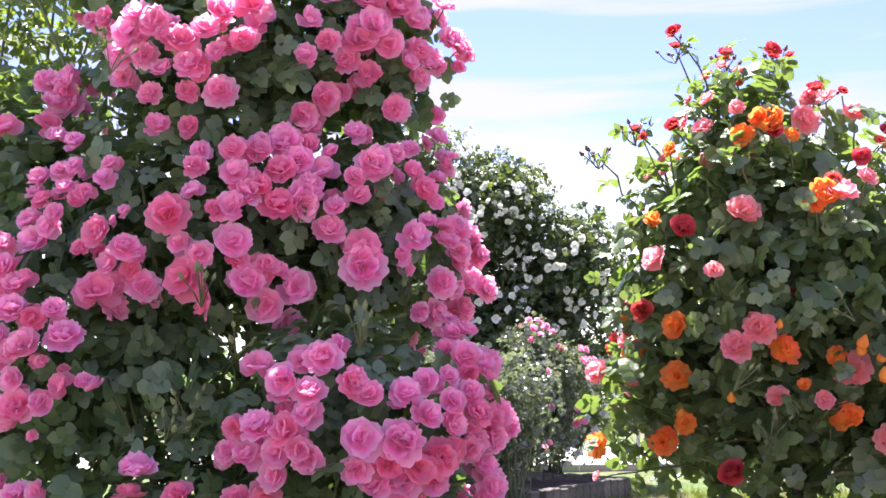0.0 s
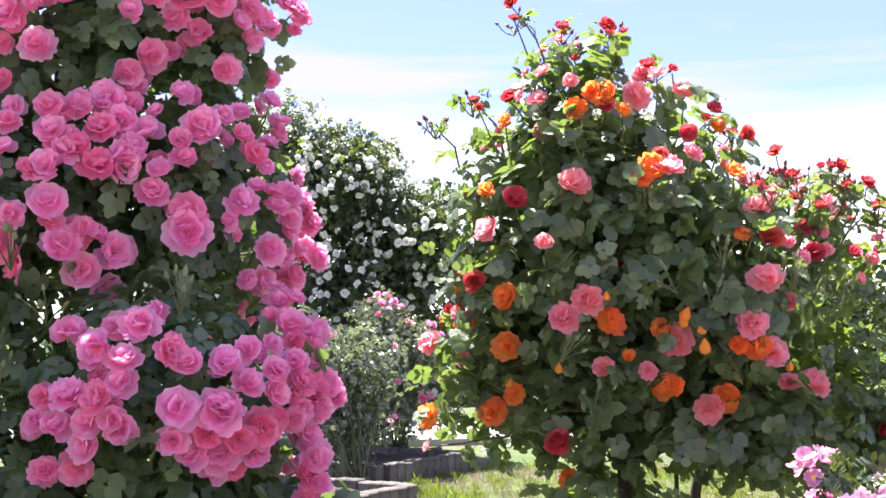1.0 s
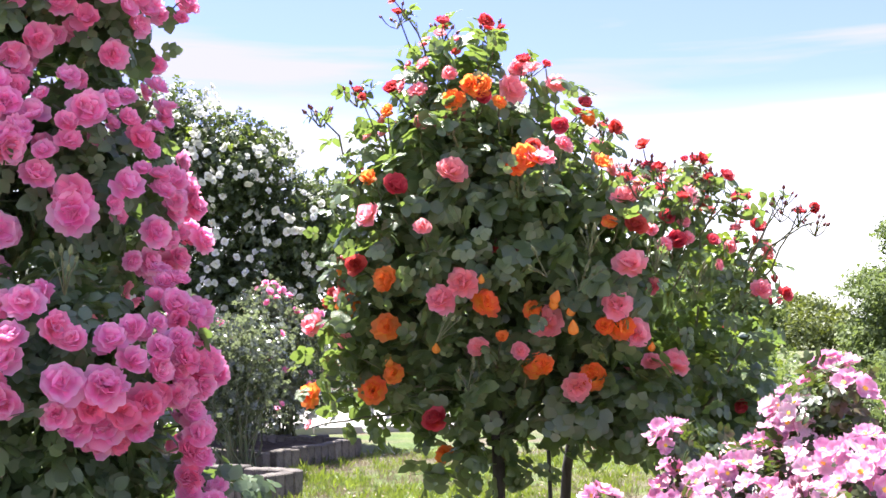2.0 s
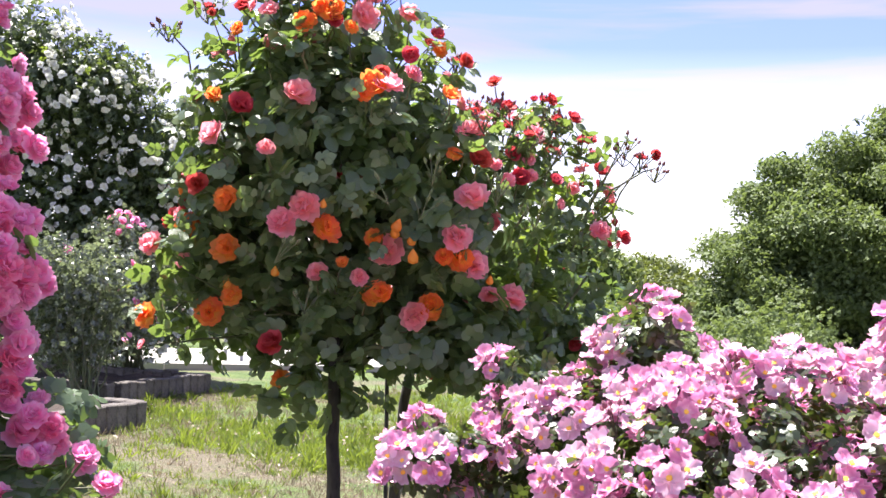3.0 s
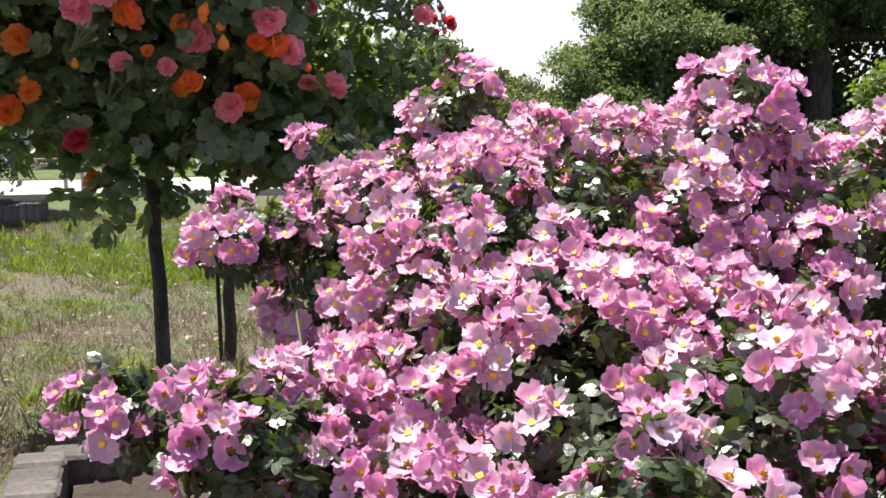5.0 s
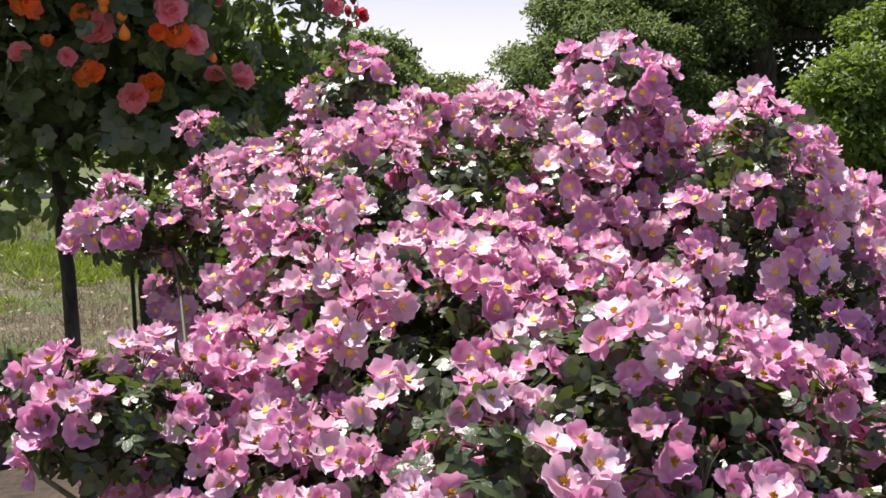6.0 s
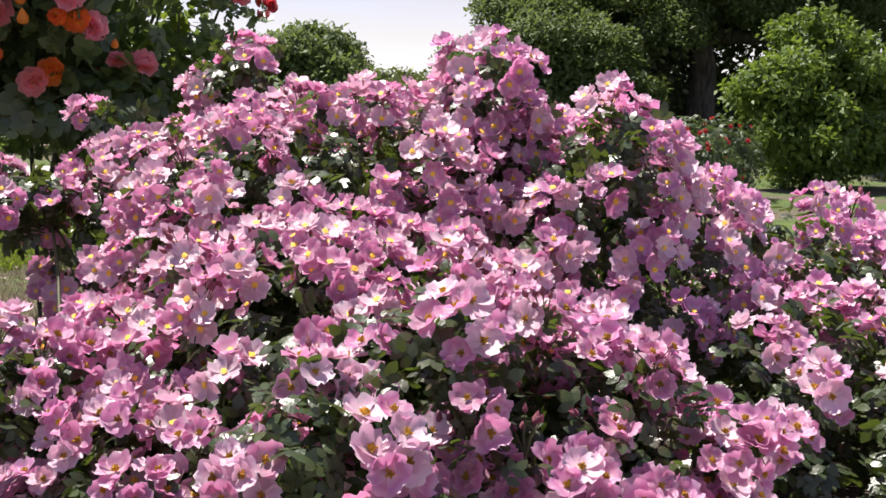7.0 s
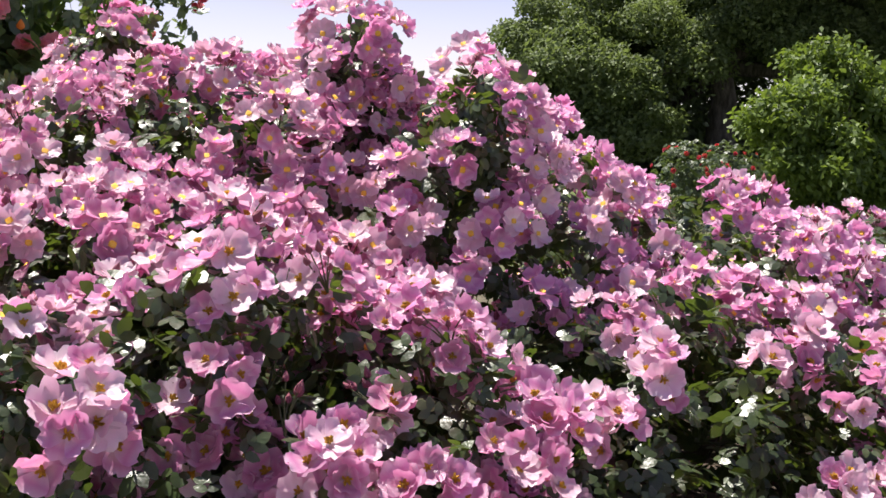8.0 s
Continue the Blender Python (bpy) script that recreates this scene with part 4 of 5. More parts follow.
def pink_climber():
    rose = thing("climbing_rose", "climbing rose full of double pink flowers and dark leaves", "rose bush", at=(-0.5, 3.3, 0))
    canes(rose, (-0.5, 3.35, 0), PINK_BLOBS, 26, 0.012, 3)
    foliage(rose, PINK_BLOBS, LEAF_DARK, 2700, 0.100, 5, single=220, inner=2.0, width=0.80, shell=(0.72, 1.03), loose=0.6)
    for places in (PINK_CROWN, PINK_SHOULDER, PINK_SIDE, PINK_FLANK, PINK_HEART, PINK_MIDDLE, PINK_EDGE, PINK_LOW, PINK_FOOT, PINK_HEM, PINK_TAIL):
        for x, y, z, wide in places:
            way = nearest_way((x, y, z), PINK_BLOBS) * 0.55 + np.array([0.05, -0.75, 0.5]) + rng.normal(size=3) * 0.26
            place_head(rose, PINK_HEADS[rng.integers(6)], (x, y - 0.03, z), way, wide * 1.10)
            flower_stem(rose, (x, y - 0.02, z), PINK_BLOBS, 1.1)
            if rng.uniform() < 0.6:     # a second flower of the truss, half hidden
                place_head(rose, PINK_HEADS[rng.integers(6)], np.array([x, y + 0.02, z]) + rng.normal(size=3) * 0.03, way + rng.normal(size=3) * 0.5, wide * rng.uniform(0.8, 1.05))
    more, ways = blob_points(PINK_BLOBS, 200, 1.0, 1.06, seed=9)
    aside = (ways[:, 1] > -0.25) & (ways[:, 1] < 0.6) | (more[:, 2] > 2.15)
    for p, w in zip(more[aside], ways[aside]):
        place_head(rose, PINK_HEADS[rng.integers(6)], p, w + rng.normal(size=3) * 0.4, rng.uniform(0.03, 0.042))
    for k, p in enumerate(PINK_SPRAYS):
        place_spray(rose, k, GREEN_BUD_MESH, p, (rng.normal() * 0.3, -0.5, 0.9), 0.11)
    for x, y, z in ((0.27, 2.7, 0.57), (0.32, 2.66, 0.51)):
        part("cane", raw_mesh("cane", *tube(bend((-0.05, 2.95, 0.02), (x, y, z), 0.03, 7, 0.006), np.linspace(0.006, 0.003, 7), 6), CANE), rose)
        place_head(rose, PINK_HEADS[rng.integers(6)], (x, y, z + 0.01), (0.1, -0.6, 0.8), 0.036)
    foliage(rose, [(0.20, 2.72, 0.38, 0.12, 0.12, 0.14), (0.14, 3.14, 0.50, 0.17, 0.16, 0.26)], LEAF_DARK, 130, 0.10, 6, single=10, inner=0.3, width=0.76)
    return rose


pink_climber()


def back_climber():
    rose = thing("climbing_rose", "climbing rose with yellowish green leaves and few pink flowers", "rose bush", at=(-2.1, 4.9, 0))
    canes(rose, (-2.1, 4.95, 0), BACK_BLOBS, 12, 0.014, 13)
    foliage(rose, BACK_BLOBS, LEAF_BACK, 1500, 0.11, 15, single=60, inner=0.6, form=leaf_spot)
    more, ways = blob_points(BACK_BLOBS, 40, 0.97, 1.04, seed=19)
    for p, w in zip(more, ways):
        place_head(rose, PINK_HEADS[rng.integers(6)], p, w + rng.normal(size=3) * 0.4, 0.036)


back_climber()


def shoot(owner, foot, tip, head, leaves=7):
    """A long shoot above the crown: stem, leaves, a spray of buds and an open flower."""
    line = bend(foot, tip, 0.03, 7, 0.006)
    part("stem", raw_mesh("stem", *tube(line, np.linspace(0.005, 0.0025, 7), 5), CANE), owner)
    mesh = raw_mesh("leaf", *compound_leaf(5, 1, 77), LEAF_ORANGE)
    for k in range(leaves):
        at = line[min(1 + k, 6)] + rng.normal(size=3) * 0.004
        leaf = part("leaf", mesh, owner)
        turn = bases(np.array([[rng.normal() * 0.6, rng.normal() * 0.6, 0.8]]), rng.uniform(0, 6.28, 1))[0]
        leaf.matrix_basis = Matrix.LocRotScale(Vector(at), Matrix(turn.tolist()).to_quaternion(), Vector((rng.uniform(0.07, 0.11),) * 3))
    end = line[-1]
    for k in range(rng.integers(5, 10)):
        d = np.array([rng.normal() * 0.55, rng.normal() * 0.55, 1.0])
        d /= np.linalg.norm(d)
        far = end - np.array([0, 0, 0.05]) + d * rng.uniform(0.04, 0.08)
        part("stem", raw_mesh("stem", *tube(bend(end - np.array([0, 0, 0.05]), far, 0.006, 4, 0.001), [0.002] * 4, 4), CANE), owner)
        place_head(owner, BUD_MESH, far, d, rng.uniform(0.015, 0.022), name="bud")
    if head is not None:
        place_head(owner, head, end, (0.1, -0.4, 0.9), 0.026)


STEM_LEAF = raw_mesh("leaf", *compound_leaf(5, 1, 78, 0.8), LEAF_ORANGE)


def rose_tree():
    tree = thing("rose_tree", "standard rose tree with orange, red and coral flowers", "rose tree", "orange rose trees", (1.08, 3.71, 0))
    trunk = bend((1.08, 3.71, -0.02), (1.0, 3.49, 1.0), 0.008, 9, 0.004)
    part("trunk", raw_mesh("trunk", *tube(trunk, np.linspace(0.026, 0.018, 9), 9), BARK), tree, "grey brown woody trunk")
    tips, _ = blob_points(ORANGE_BLOBS, 16, 0.4, 0.85, seed=33)
    for tip in tips:
        part("branch", raw_mesh("branch", *tube(bend(trunk[6], tip, 0.04, 7, 0.012), np.linspace(0.012, 0.004, 7), 6), CANE), tree)
    foliage(tree, ORANGE_BLOBS, LEAF_ORANGE, 1150, 0.106, 35, single=220, inner=1.3, width=0.84, shell=(0.66, 1.06), loose=0.75)
    foliage(tree, ARM_BLOBS, LEAF_ORANGE, 75, 0.085, 34, single=30, inner=0.2, width=0.8, shell=(0.5, 1.2), loose=0.9)
    canes(tree, trunk[7], ARM_BLOBS, 12, 0.004, 32, name="stem")
    foliage(tree, [(0.94, 3.53, 0.63, 0.2, 0.14, 0.1)], LEAF_ORANGE, 26, 0.120, 38, single=16, inner=0.2, width=0.72)
    foliage(tree, ORANGE_BLOBS, LEAF_ORANGE, 260, 0.080, 36, single=60, inner=0.0, width=0.76, shell=(1.06, 1.30), loose=0.9)
    for places, heads in ((ORANGE_BLOOMS, ORANGE_HEADS), (RED_BLOOMS + RED_SIDE_BLOOMS, RED_HEADS), (CORAL_BLOOMS + CORAL_SIDE_BLOOMS, CORAL_HEADS)):
        for x, y, z, wide in places:
            way = nearest_way((x, y, z), ORANGE_BLOBS + SIDE_BLOBS) * 0.5 + np.array([-0.15, -0.8, 0.45]) + rng.normal(size=3) * 0.28
            small = 0.82 if heads is RED_HEADS and z > 1.5 else 1.0     # half-open up in the crown
            place_head(tree, heads[rng.integers(len(heads))], (x, y - 0.05, z), way, wide * small)
            line = flower_stem(tree, (x, y - 0.045, z - 0.01), ORANGE_BLOBS + SIDE_BLOBS)
            for k in range(0 if line is None else 3):
                place_head(tree, STEM_LEAF, line[k + 1], (rng.normal() * 0.6, rng.normal() * 0.6, 0.8), rng.uniform(0.06, 0.09), name="leaf")
    more, ways = blob_points(ORANGE_BLOBS + SIDE_BLOBS, 260, 1.0, 1.12, seed=39)
    high = (ways[:, 1] < 0.6) & (ways[:, 1] > -0.35) & (more[:, 2] > 1.1)
    for p, w in list(zip(more[high], ways[high]))[:58]:
        place_head(tree, (CORAL_HEADS + RED_HEADS)[rng.integers(5)], p, w + rng.normal(size=3) * 0.4 + np.array([0, -0.2, 0.2]), rng.uniform(0.018, 0.027))
    for x, y, z, wide in YELLOW_BUDS:
        place_head(tree, YELLOW_BUD_MESH, (x, y - 0.06, z - wide), (rng.normal() * 0.3, -0.4, 1), wide * 2.2, name="bud")
    for k, p in enumerate(ORANGE_SPRAYS):
        place_spray(tree, k, GREEN_BUD_MESH, p, (rng.normal() * 0.3, -0.4, 0.9), 0.09)
    for k, row in enumerate(ORANGE_SHOOTS):
        shoot(tree, row[:3], row[3:], RED_HEADS[k % 2] if k not in (9, 11) else None)
    feet, ways = blob_points(ORANGE_BLOBS + SIDE_BLOBS, 60, 0.9, 1.0, seed=41)
    outer = (ways[:, 2] > 0.25) & (ways[:, 1] < 0.4)
    for k, (foot, way) in enumerate(list(zip(feet[outer], ways[outer]))[:16]):
        shoot(tree, foot, foot + way * rng.uniform(0.05, 0.10) + np.array([0, 0, rng.uniform(0.06, 0.14)]), (RED_HEADS + CORAL_HEADS)[k % 5] if k % 3 else None)
    for tip in ((1.99, 3.48, 1.49), (2.1, 3.45, 1.44), (2.05, 3.47, 1.47)):
        shoot(tree, (1.87, 3.56, 1.17), tip, RED_HEADS[0] if tip[0] == 2.05 else None, leaves=1)
    return tree


rose_tree()


def side_tree():
    tree = thing("rose_tree", "standard rose tree with coral and red flowers on a dark trunk", "rose tree", "orange rose trees", (1.38, 4.07, 0))
    trunk = bend((1.38, 4.07, -0.02), (1.42, 3.95, 0.95), 0.015, 9, 0.010)
    part("trunk", raw_mesh("trunk", *tube(trunk, np.linspace(0.024, 0.016, 9), 9), BARK), tree, "dark woody trunk")
    second = bend((1.58, 3.74, -0.02), (1.74, 3.75, 0.85), 0.03, 9, 0.012)
    part("trunk", raw_mesh("trunk", *tube(second, np.linspace(0.022, 0.014, 9), 9), BARK), tree, "dark leaning trunk")
    tips, _ = blob_points(SIDE_BLOBS, 12, 0.4, 0.85, seed=43)
    for k, tip in enumerate(tips):
        part("branch", raw_mesh("branch", *tube(bend((trunk if k % 2 else second)[6], tip, 0.04, 7, 0.012), np.linspace(0.011, 0.004, 7), 6), CANE), tree)
    foliage(tree, SIDE_BLOBS, LEAF_ORANGE, 220, 0.085, 45, single=60, inner=0.5, width=0.72, shell=(0.6, 1.18), loose=0.9)
    foliage(tree, SIDE_BLOBS, LEAF_BACK, 140, 0.085, 46, single=60, inner=0.1, width=0.76, shell=(0.8, 1.2), loose=0.9)
    foliage(tree, [(1.55, 3.71, 0.9, 0.28, 0.25, 0.22), (1.85, 3.79, 0.84, 0.26, 0.24, 0.26)], LEAF_ORANGE, 420, 0.090, 47, single=20, inner=0.7, width=0.76)
    more, ways = blob_points(SIDE_BLOBS, 40, 1.02, 1.16, seed=49)
    for p, w in zip(more, ways):
        place_head(tree, (RED_HEADS + CORAL_HEADS)[rng.integers(5)], p, w + rng.normal(size=3) * 0.3, rng.uniform(0.022, 0.032))


side_tree()


def plant_stake(x, y, height, lean):
    stake = thing("plant_stake", "thin dark plant stake in the lawn", "stake", at=(x, y, 0))
    part("rod", raw_mesh("rod", *tube(np.array([(x, y, -0.05), (x + lean * 0.5, y, height * 0.5), (x + lean, y, height)]), [0.008, 0.008, 0.008], 7), DARK_STAKE), stake)


plant_stake(1.33, 3.97, 1.0, -0.03)

LILAC_MAIN = [(1.7, 1.98, 0.44, 0.44, 0.42, 0.43), (1.45, 1.62, 0.33, 0.4, 0.46, 0.3), (1.45, 2.35, 0.46, 0.34, 0.34, 0.34), (1.5, 1.28, 0.26, 0.42, 0.36, 0.26), (1.36, 2.48, 0.6, 0.19, 0.2, 0.19), (1.53, 2.33, 0.87, 0.09, 0.1, 0.13), (1.27, 2.5, 0.77, 0.07, 0.08, 0.09), (1.62, 2.38, 0.52, 0.26, 0.26, 0.26), (1.4, 1.92, 0.52, 0.22, 0.22, 0.26), (1.45, 1.18, 0.44, 0.18, 0.16, 0.15), (1.18, 1.05, 0.4, 0.12, 0.11, 0.11)]
LILAC_BRONZE = [(2.08, 1.8, 0.41, 0.44, 0.45, 0.4), (2.6, 1.7, 0.3, 0.48, 0.45, 0.32), (3.2, 1.6, 0.26, 0.5, 0.5, 0.32), (2.2, 1.2, 0.2, 0.5, 0.4, 0.29), (1.87, 1.79, 0.84, 0.09, 0.09, 0.14), (1.98, 1.5, 0.74, 0.11, 0.11, 0.12), (1.66, 1.08, 0.32, 0.2, 0.18, 0.17)]
LILAC_SPRAY = [(0.7, 1.88, 0.39, 0.085, 0.1, 0.08), (0.83, 1.59, 0.405, 0.12, 0.13, 0.075), (1.06, 1.74, 0.25, 0.2, 0.22, 0.2), (1.03, 2.36, 0.625, 0.105, 0.12, 0.07), (1.12, 1.4, 0.18, 0.24, 0.24, 0.22)]
LILAC_PARTS = [
    ("dense shrub rose covered in lilac pink flowers", (1.75, 1.95, 0), LILAC_MAIN, 470),
    ("shrub rose with lilac pink flowers and bronze shoots", (2.2, 1.75, 0), LILAC_BRONZE, 430),
    ("low shrub rose spray with lilac pink flowers", (1.05, 1.75, 0), LILAC_SPRAY, 150),
]


# gaps between the trusses where only leaves and shade show: place and radius
LILAC_GAPS = [(1.56, 1.61, 0.64, 0.04), (1.26, 1.44, 0.59, 0.02), (1.32, 1.3, 0.55, 0.02), (1.2, 1.32, 0.49, 0.04), (1.1, 1.0, 0.48, 0.05), (1.73, 1.8, 0.85, 0.06), (1.36, 1.81, 0.75, 0.04), (1.19, 2.44, 0.7, 0.04), (1.88, 1.47, 0.78, 0.03), (2.02, 1.34, 0.5, 0.04), (1.94, 1.11, 0.46, 0.03), (2.1, 1.09, 0.49, 0.03), (2.15, 1.07, 0.49, 0.05), (2.08, 0.85, 0.35, 0.08), (2.01, 0.94, 0.41, 0.03), (1.31, 1.07, 0.46, 0.05), (1.57, 0.91, 0.35, 0.04), (2.2, 0.84, 0.36, 0.07), (1.28, 1.91, 0.75, 0.06), (1.18, 1.91, 0.58, 0.04)]
LILAC_GAPS += [(1.04, 1.65, 0.49, 0.06), (1.73, 1.81, 0.86, 0.06), (1.21, 1.3, 0.49, 0.04), (1.38, 1.87, 0.79, 0.04), (1.05, 1.57, 0.44, 0.07), (1.12, 0.99, 0.48, 0.04), (1.02, 1.68, 0.49, 0.04), (1.33, 1.1, 0.54, 0.03), (1.19, 1.4, 0.53, 0.03), (2.0, 0.88, 0.36, 0.09), (1.86, 0.92, 0.32, 0.04), (2.14, 0.88, 0.39, 0.06)]
# deep dark hollows with neither flowers nor outer leaves
LILAC_HOLLOWS = [(1.51, 1.02, 0.46, 0.085), (1.47, 0.94, 0.47, 0.075), (1.57, 1.1, 0.45, 0.07), (1.56, 0.99, 0.45, 0.038), (1.58, 1.06, 0.44, 0.038), (2.07, 1.02, 0.47, 0.062), (2.11, 1.08, 0.45, 0.062), (2.1, 0.95, 0.44, 0.049), (2.15, 1.0, 0.42, 0.049), (2.04, 0.87, 0.36, 0.058), (2.08, 0.92, 0.35, 0.058), (1.95, 0.87, 0.32, 0.045), (1.99, 0.92, 0.3, 0.045), (2.12, 0.84, 0.34, 0.063), (2.16, 0.88, 0.33, 0.063), (2.03, 1.34, 0.48, 0.038), (2.07, 1.4, 0.47, 0.038), (1.91, 1.07, 0.43, 0.041), (1.96, 1.12, 0.42, 0.041), (1.71, 0.91, 0.39, 0.04), (1.76, 0.96, 0.37, 0.04), (1.85, 0.92, 0.31, 0.043), (1.9, 0.97, 0.28, 0.043)]

LILAC_TRUSSES = [(1.36, 1.07, 0.39), (1.41, 1.04, 0.36), (1.47, 1.01, 0.39), (1.52, 0.98, 0.36), (1.5, 0.99, 0.33), (1.25, 1.12, 0.36), (1.28, 1.1, 0.32), (1.45, 1.02, 0.32), (1.68, 0.9, 0.37), (1.74, 0.87, 0.4)]     # full trusses at the front


def lilac_shrub(label, at, blobs, count, seed, trusses=()):
    shrub = thing("shrub_rose", label, "rose bush", "lilac shrub roses", at)
    canes(shrub, (*at[:2], 0.05), blobs, 22 if count > 200 else 7, 0.008, seed)
    # the leaf colour itself carries much of the shade in the gaps
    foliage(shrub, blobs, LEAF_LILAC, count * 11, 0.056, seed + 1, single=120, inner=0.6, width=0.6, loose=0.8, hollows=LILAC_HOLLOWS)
    r = np.random.default_rng(seed + 2)
    centres, ways = blob_points(blobs, int(count * 1.8), 0.96, 1.10, seed=seed + 3)
    keep = ways[:, 2] + 0.5 * (ways[:, 1] < 0.2) + r.normal(size=len(ways)) * 0.35 > -0.1
    keep &= outside(centres, LILAC_GAPS) & outside(centres, LILAC_HOLLOWS)
    chosen = []
    for k in np.flatnonzero(keep):     # the trusses stand apart, with dark leaves between them
        if all(np.linalg.norm(centres[k] - centres[j]) > 0.078 for j in chosen):
            chosen.append(k)
    front = [nearest_way(p, blobs) for p in trusses]
    centres, ways = np.array(list(trusses) + list(centres[chosen])), np.array(front + list(ways[chosen]))
    tops = [c for c, w in zip(centres, ways) if w[2] > 0.55]
    for k, c in enumerate(tops[:70]):
        place_spray(shrub, k, PINK_BUD_MESH, c - np.array([0, 0, 0.01]), (r.normal() * 0.3, r.normal() * 0.3, 1), r.uniform(0.045, 0.075))
    rest, spots = [[] for _ in LILAC_HEADS], []
    for c, w in zip(centres, ways):
        axis = w * 0.55 + np.array([-0.08, -0.3, 0.6])
        axis /= np.linalg.norm(axis)
        wide = r.uniform(0.036, 0.060)
        for k in range(int(9 + wide * 130)):
            d = r.normal(size=3) + axis * 0.95
            d /= np.linalg.norm(d)
            p = c + d * wide * r.uniform(0.7, 1.15)
            spots.append((p, d * 0.55 + axis * 0.5 + np.array([-0.05, -0.15, 0.1]) + r.normal(size=3) * 0.2, r.uniform(0.022, 0.031)))
    loose, cells = [], {}     # neighbours overlap by no more than half
    open_air = outside(np.array([spot[0] for spot in spots]), LILAC_HOLLOWS)
    for spot in (spots[k] for k in np.flatnonzero(open_air)):
        cell = tuple((spot[0] // 0.04).astype(int))
        near = [q for dx in (-1, 0, 1) for dy in (-1, 0, 1) for dz in (-1, 0, 1) for q in cells.get((cell[0] + dx, cell[1] + dy, cell[2] + dz), ())]
        if all(np.linalg.norm(spot[0] - q) > 0.027 for q in near):
            cells.setdefault(cell, []).append(spot[0])
            loose.append(spot)
    spots = loose
    spots.sort(key=lambda spot: spot[0][1] - 0.3 * spot[0][2])
    for k, (p, way, size) in enumerate(spots):
        if k < 290:
            head = place_head(shrub, LILAC_HEADS[r.integers(8)], p, way, size)
            part("stamen_tuft", STAMENS, head, "golden yellow stamens")
        else:
            rest[k % 8].append((p, way, size))
    heads, faded, tufts = [], [], []
    for k, rows in enumerate(rest):
        if rows:
            ps, ws, ss = np.array([r_[0] for r_ in rows]), np.array([r_[1] for r_ in rows]), np.array([r_[2] for r_ in rows])
            turns = bases(ws, r.uniform(0, 6.28, len(rows)))
            (faded if k % 3 == 1 else heads).append(scatter(LILAC_LIGHT[k], ps, turns, ss))
            tufts.append(scatter(STAMEN_DOME, ps, turns, ss))
    if heads:
        part("flower_mass", raw_mesh("flower_mass", *join(heads), PETAL_LILAC), shrub, kind="stuff")
        part("flower_mass", raw_mesh("flower_mass", *join(faded), PETAL_FADED), shrub, "pale faded flowers", kind="stuff")
        part("stamen_mass", raw_mesh("stamen_mass", *join(tufts), STAMEN), shrub, kind="stuff")
    return shrub


for k, (label, at, blobs, count) in enumerate(LILAC_PARTS):
    lilac_shrub(label, at, blobs, count, 100 + 10 * k, LILAC_TRUSSES if k == 0 else ())


WHITE_BLOBS = [(0.14, 11.17, 2.66, 0.56, 0.6, 0.56), (0.85, 11.18, 2.13, 0.54, 0.6, 0.54), (-0.55, 11.26, 2.75, 0.68, 0.65, 0.78), (0.39, 11.28, 1.61, 1.0, 0.6, 0.75), (-1.07, 11.36, 1.66, 1.1, 0.6, 1.05), (0.33, 11.39, 0.63, 0.9, 0.4, 0.5)]


def white_rambler():
    rose = thing("rambling_rose", "tall rambling rose with many small white flowers", "rose bush", at=(-0.16, 11.37, 0))
    canes(rose, (-0.16, 11.37, 0), WHITE_BLOBS, 20, 0.014, 53)
    foliage(rose, WHITE_BLOBS, LEAF_WHITE, 6500, 0.12, 55, single=40, inner=2.2, loose=0.8, form=leaf_spot)
    foliage(rose, WHITE_BLOBS, LEAF_BACK, 800, 0.10, 56, single=20, inner=0.0, name="young_leaves", shell=(1.0, 1.13), loose=0.9, form=leaf_spot)
    more, ways = blob_points(WHITE_BLOBS, 720, 1.02, 1.12, seed=59)
    front = (ways[:, 1] < 0.35) & (ways[:, 2] < 0.7)
    spots = [(p + rng.normal(size=3) * 0.06, w + rng.normal(size=3) * 0.4) for p, w in zip(more[front], ways[front]) for k in range(rng.integers(1, 4))]
    for p, w in spots[:300]:
        place_head(rose, WHITE_HEADS[rng.integers(3)], p, w, rng.uniform(0.036, 0.050))
    rest = np.array([p for p, w in spots[300:]]), np.array([w for p, w in spots[300:]])
    part("flower_mass", raw_mesh("flower_mass", *scatter(flower_head(POMPON, 64, nu=3, nv=3), rest[0], bases(rest[1], rng.uniform(0, 6, len(rest[0]))), rng.uniform(0.03, 0.044, len(rest[0]))), PETAL_WHITE), rose, kind="stuff")


white_rambler()

PALE_BLOBS = [(-0.02, 9.03, 0.91, 0.34, 0.32, 0.36), (0.31, 8.92, 0.88, 0.3, 0.3, 0.34), (0.12, 9.0, 0.48, 0.4, 0.36, 0.26), (-0.24, 9.09, 1.03, 0.3, 0.3, 0.3)]
PALE_REAR_BLOBS = [(0.42, 9.93, 1.21, 0.26, 0.3, 0.3), (0.71, 9.85, 1.03, 0.26, 0.28, 0.28), (0.58, 9.9, 0.63, 0.28, 0.26, 0.24)]


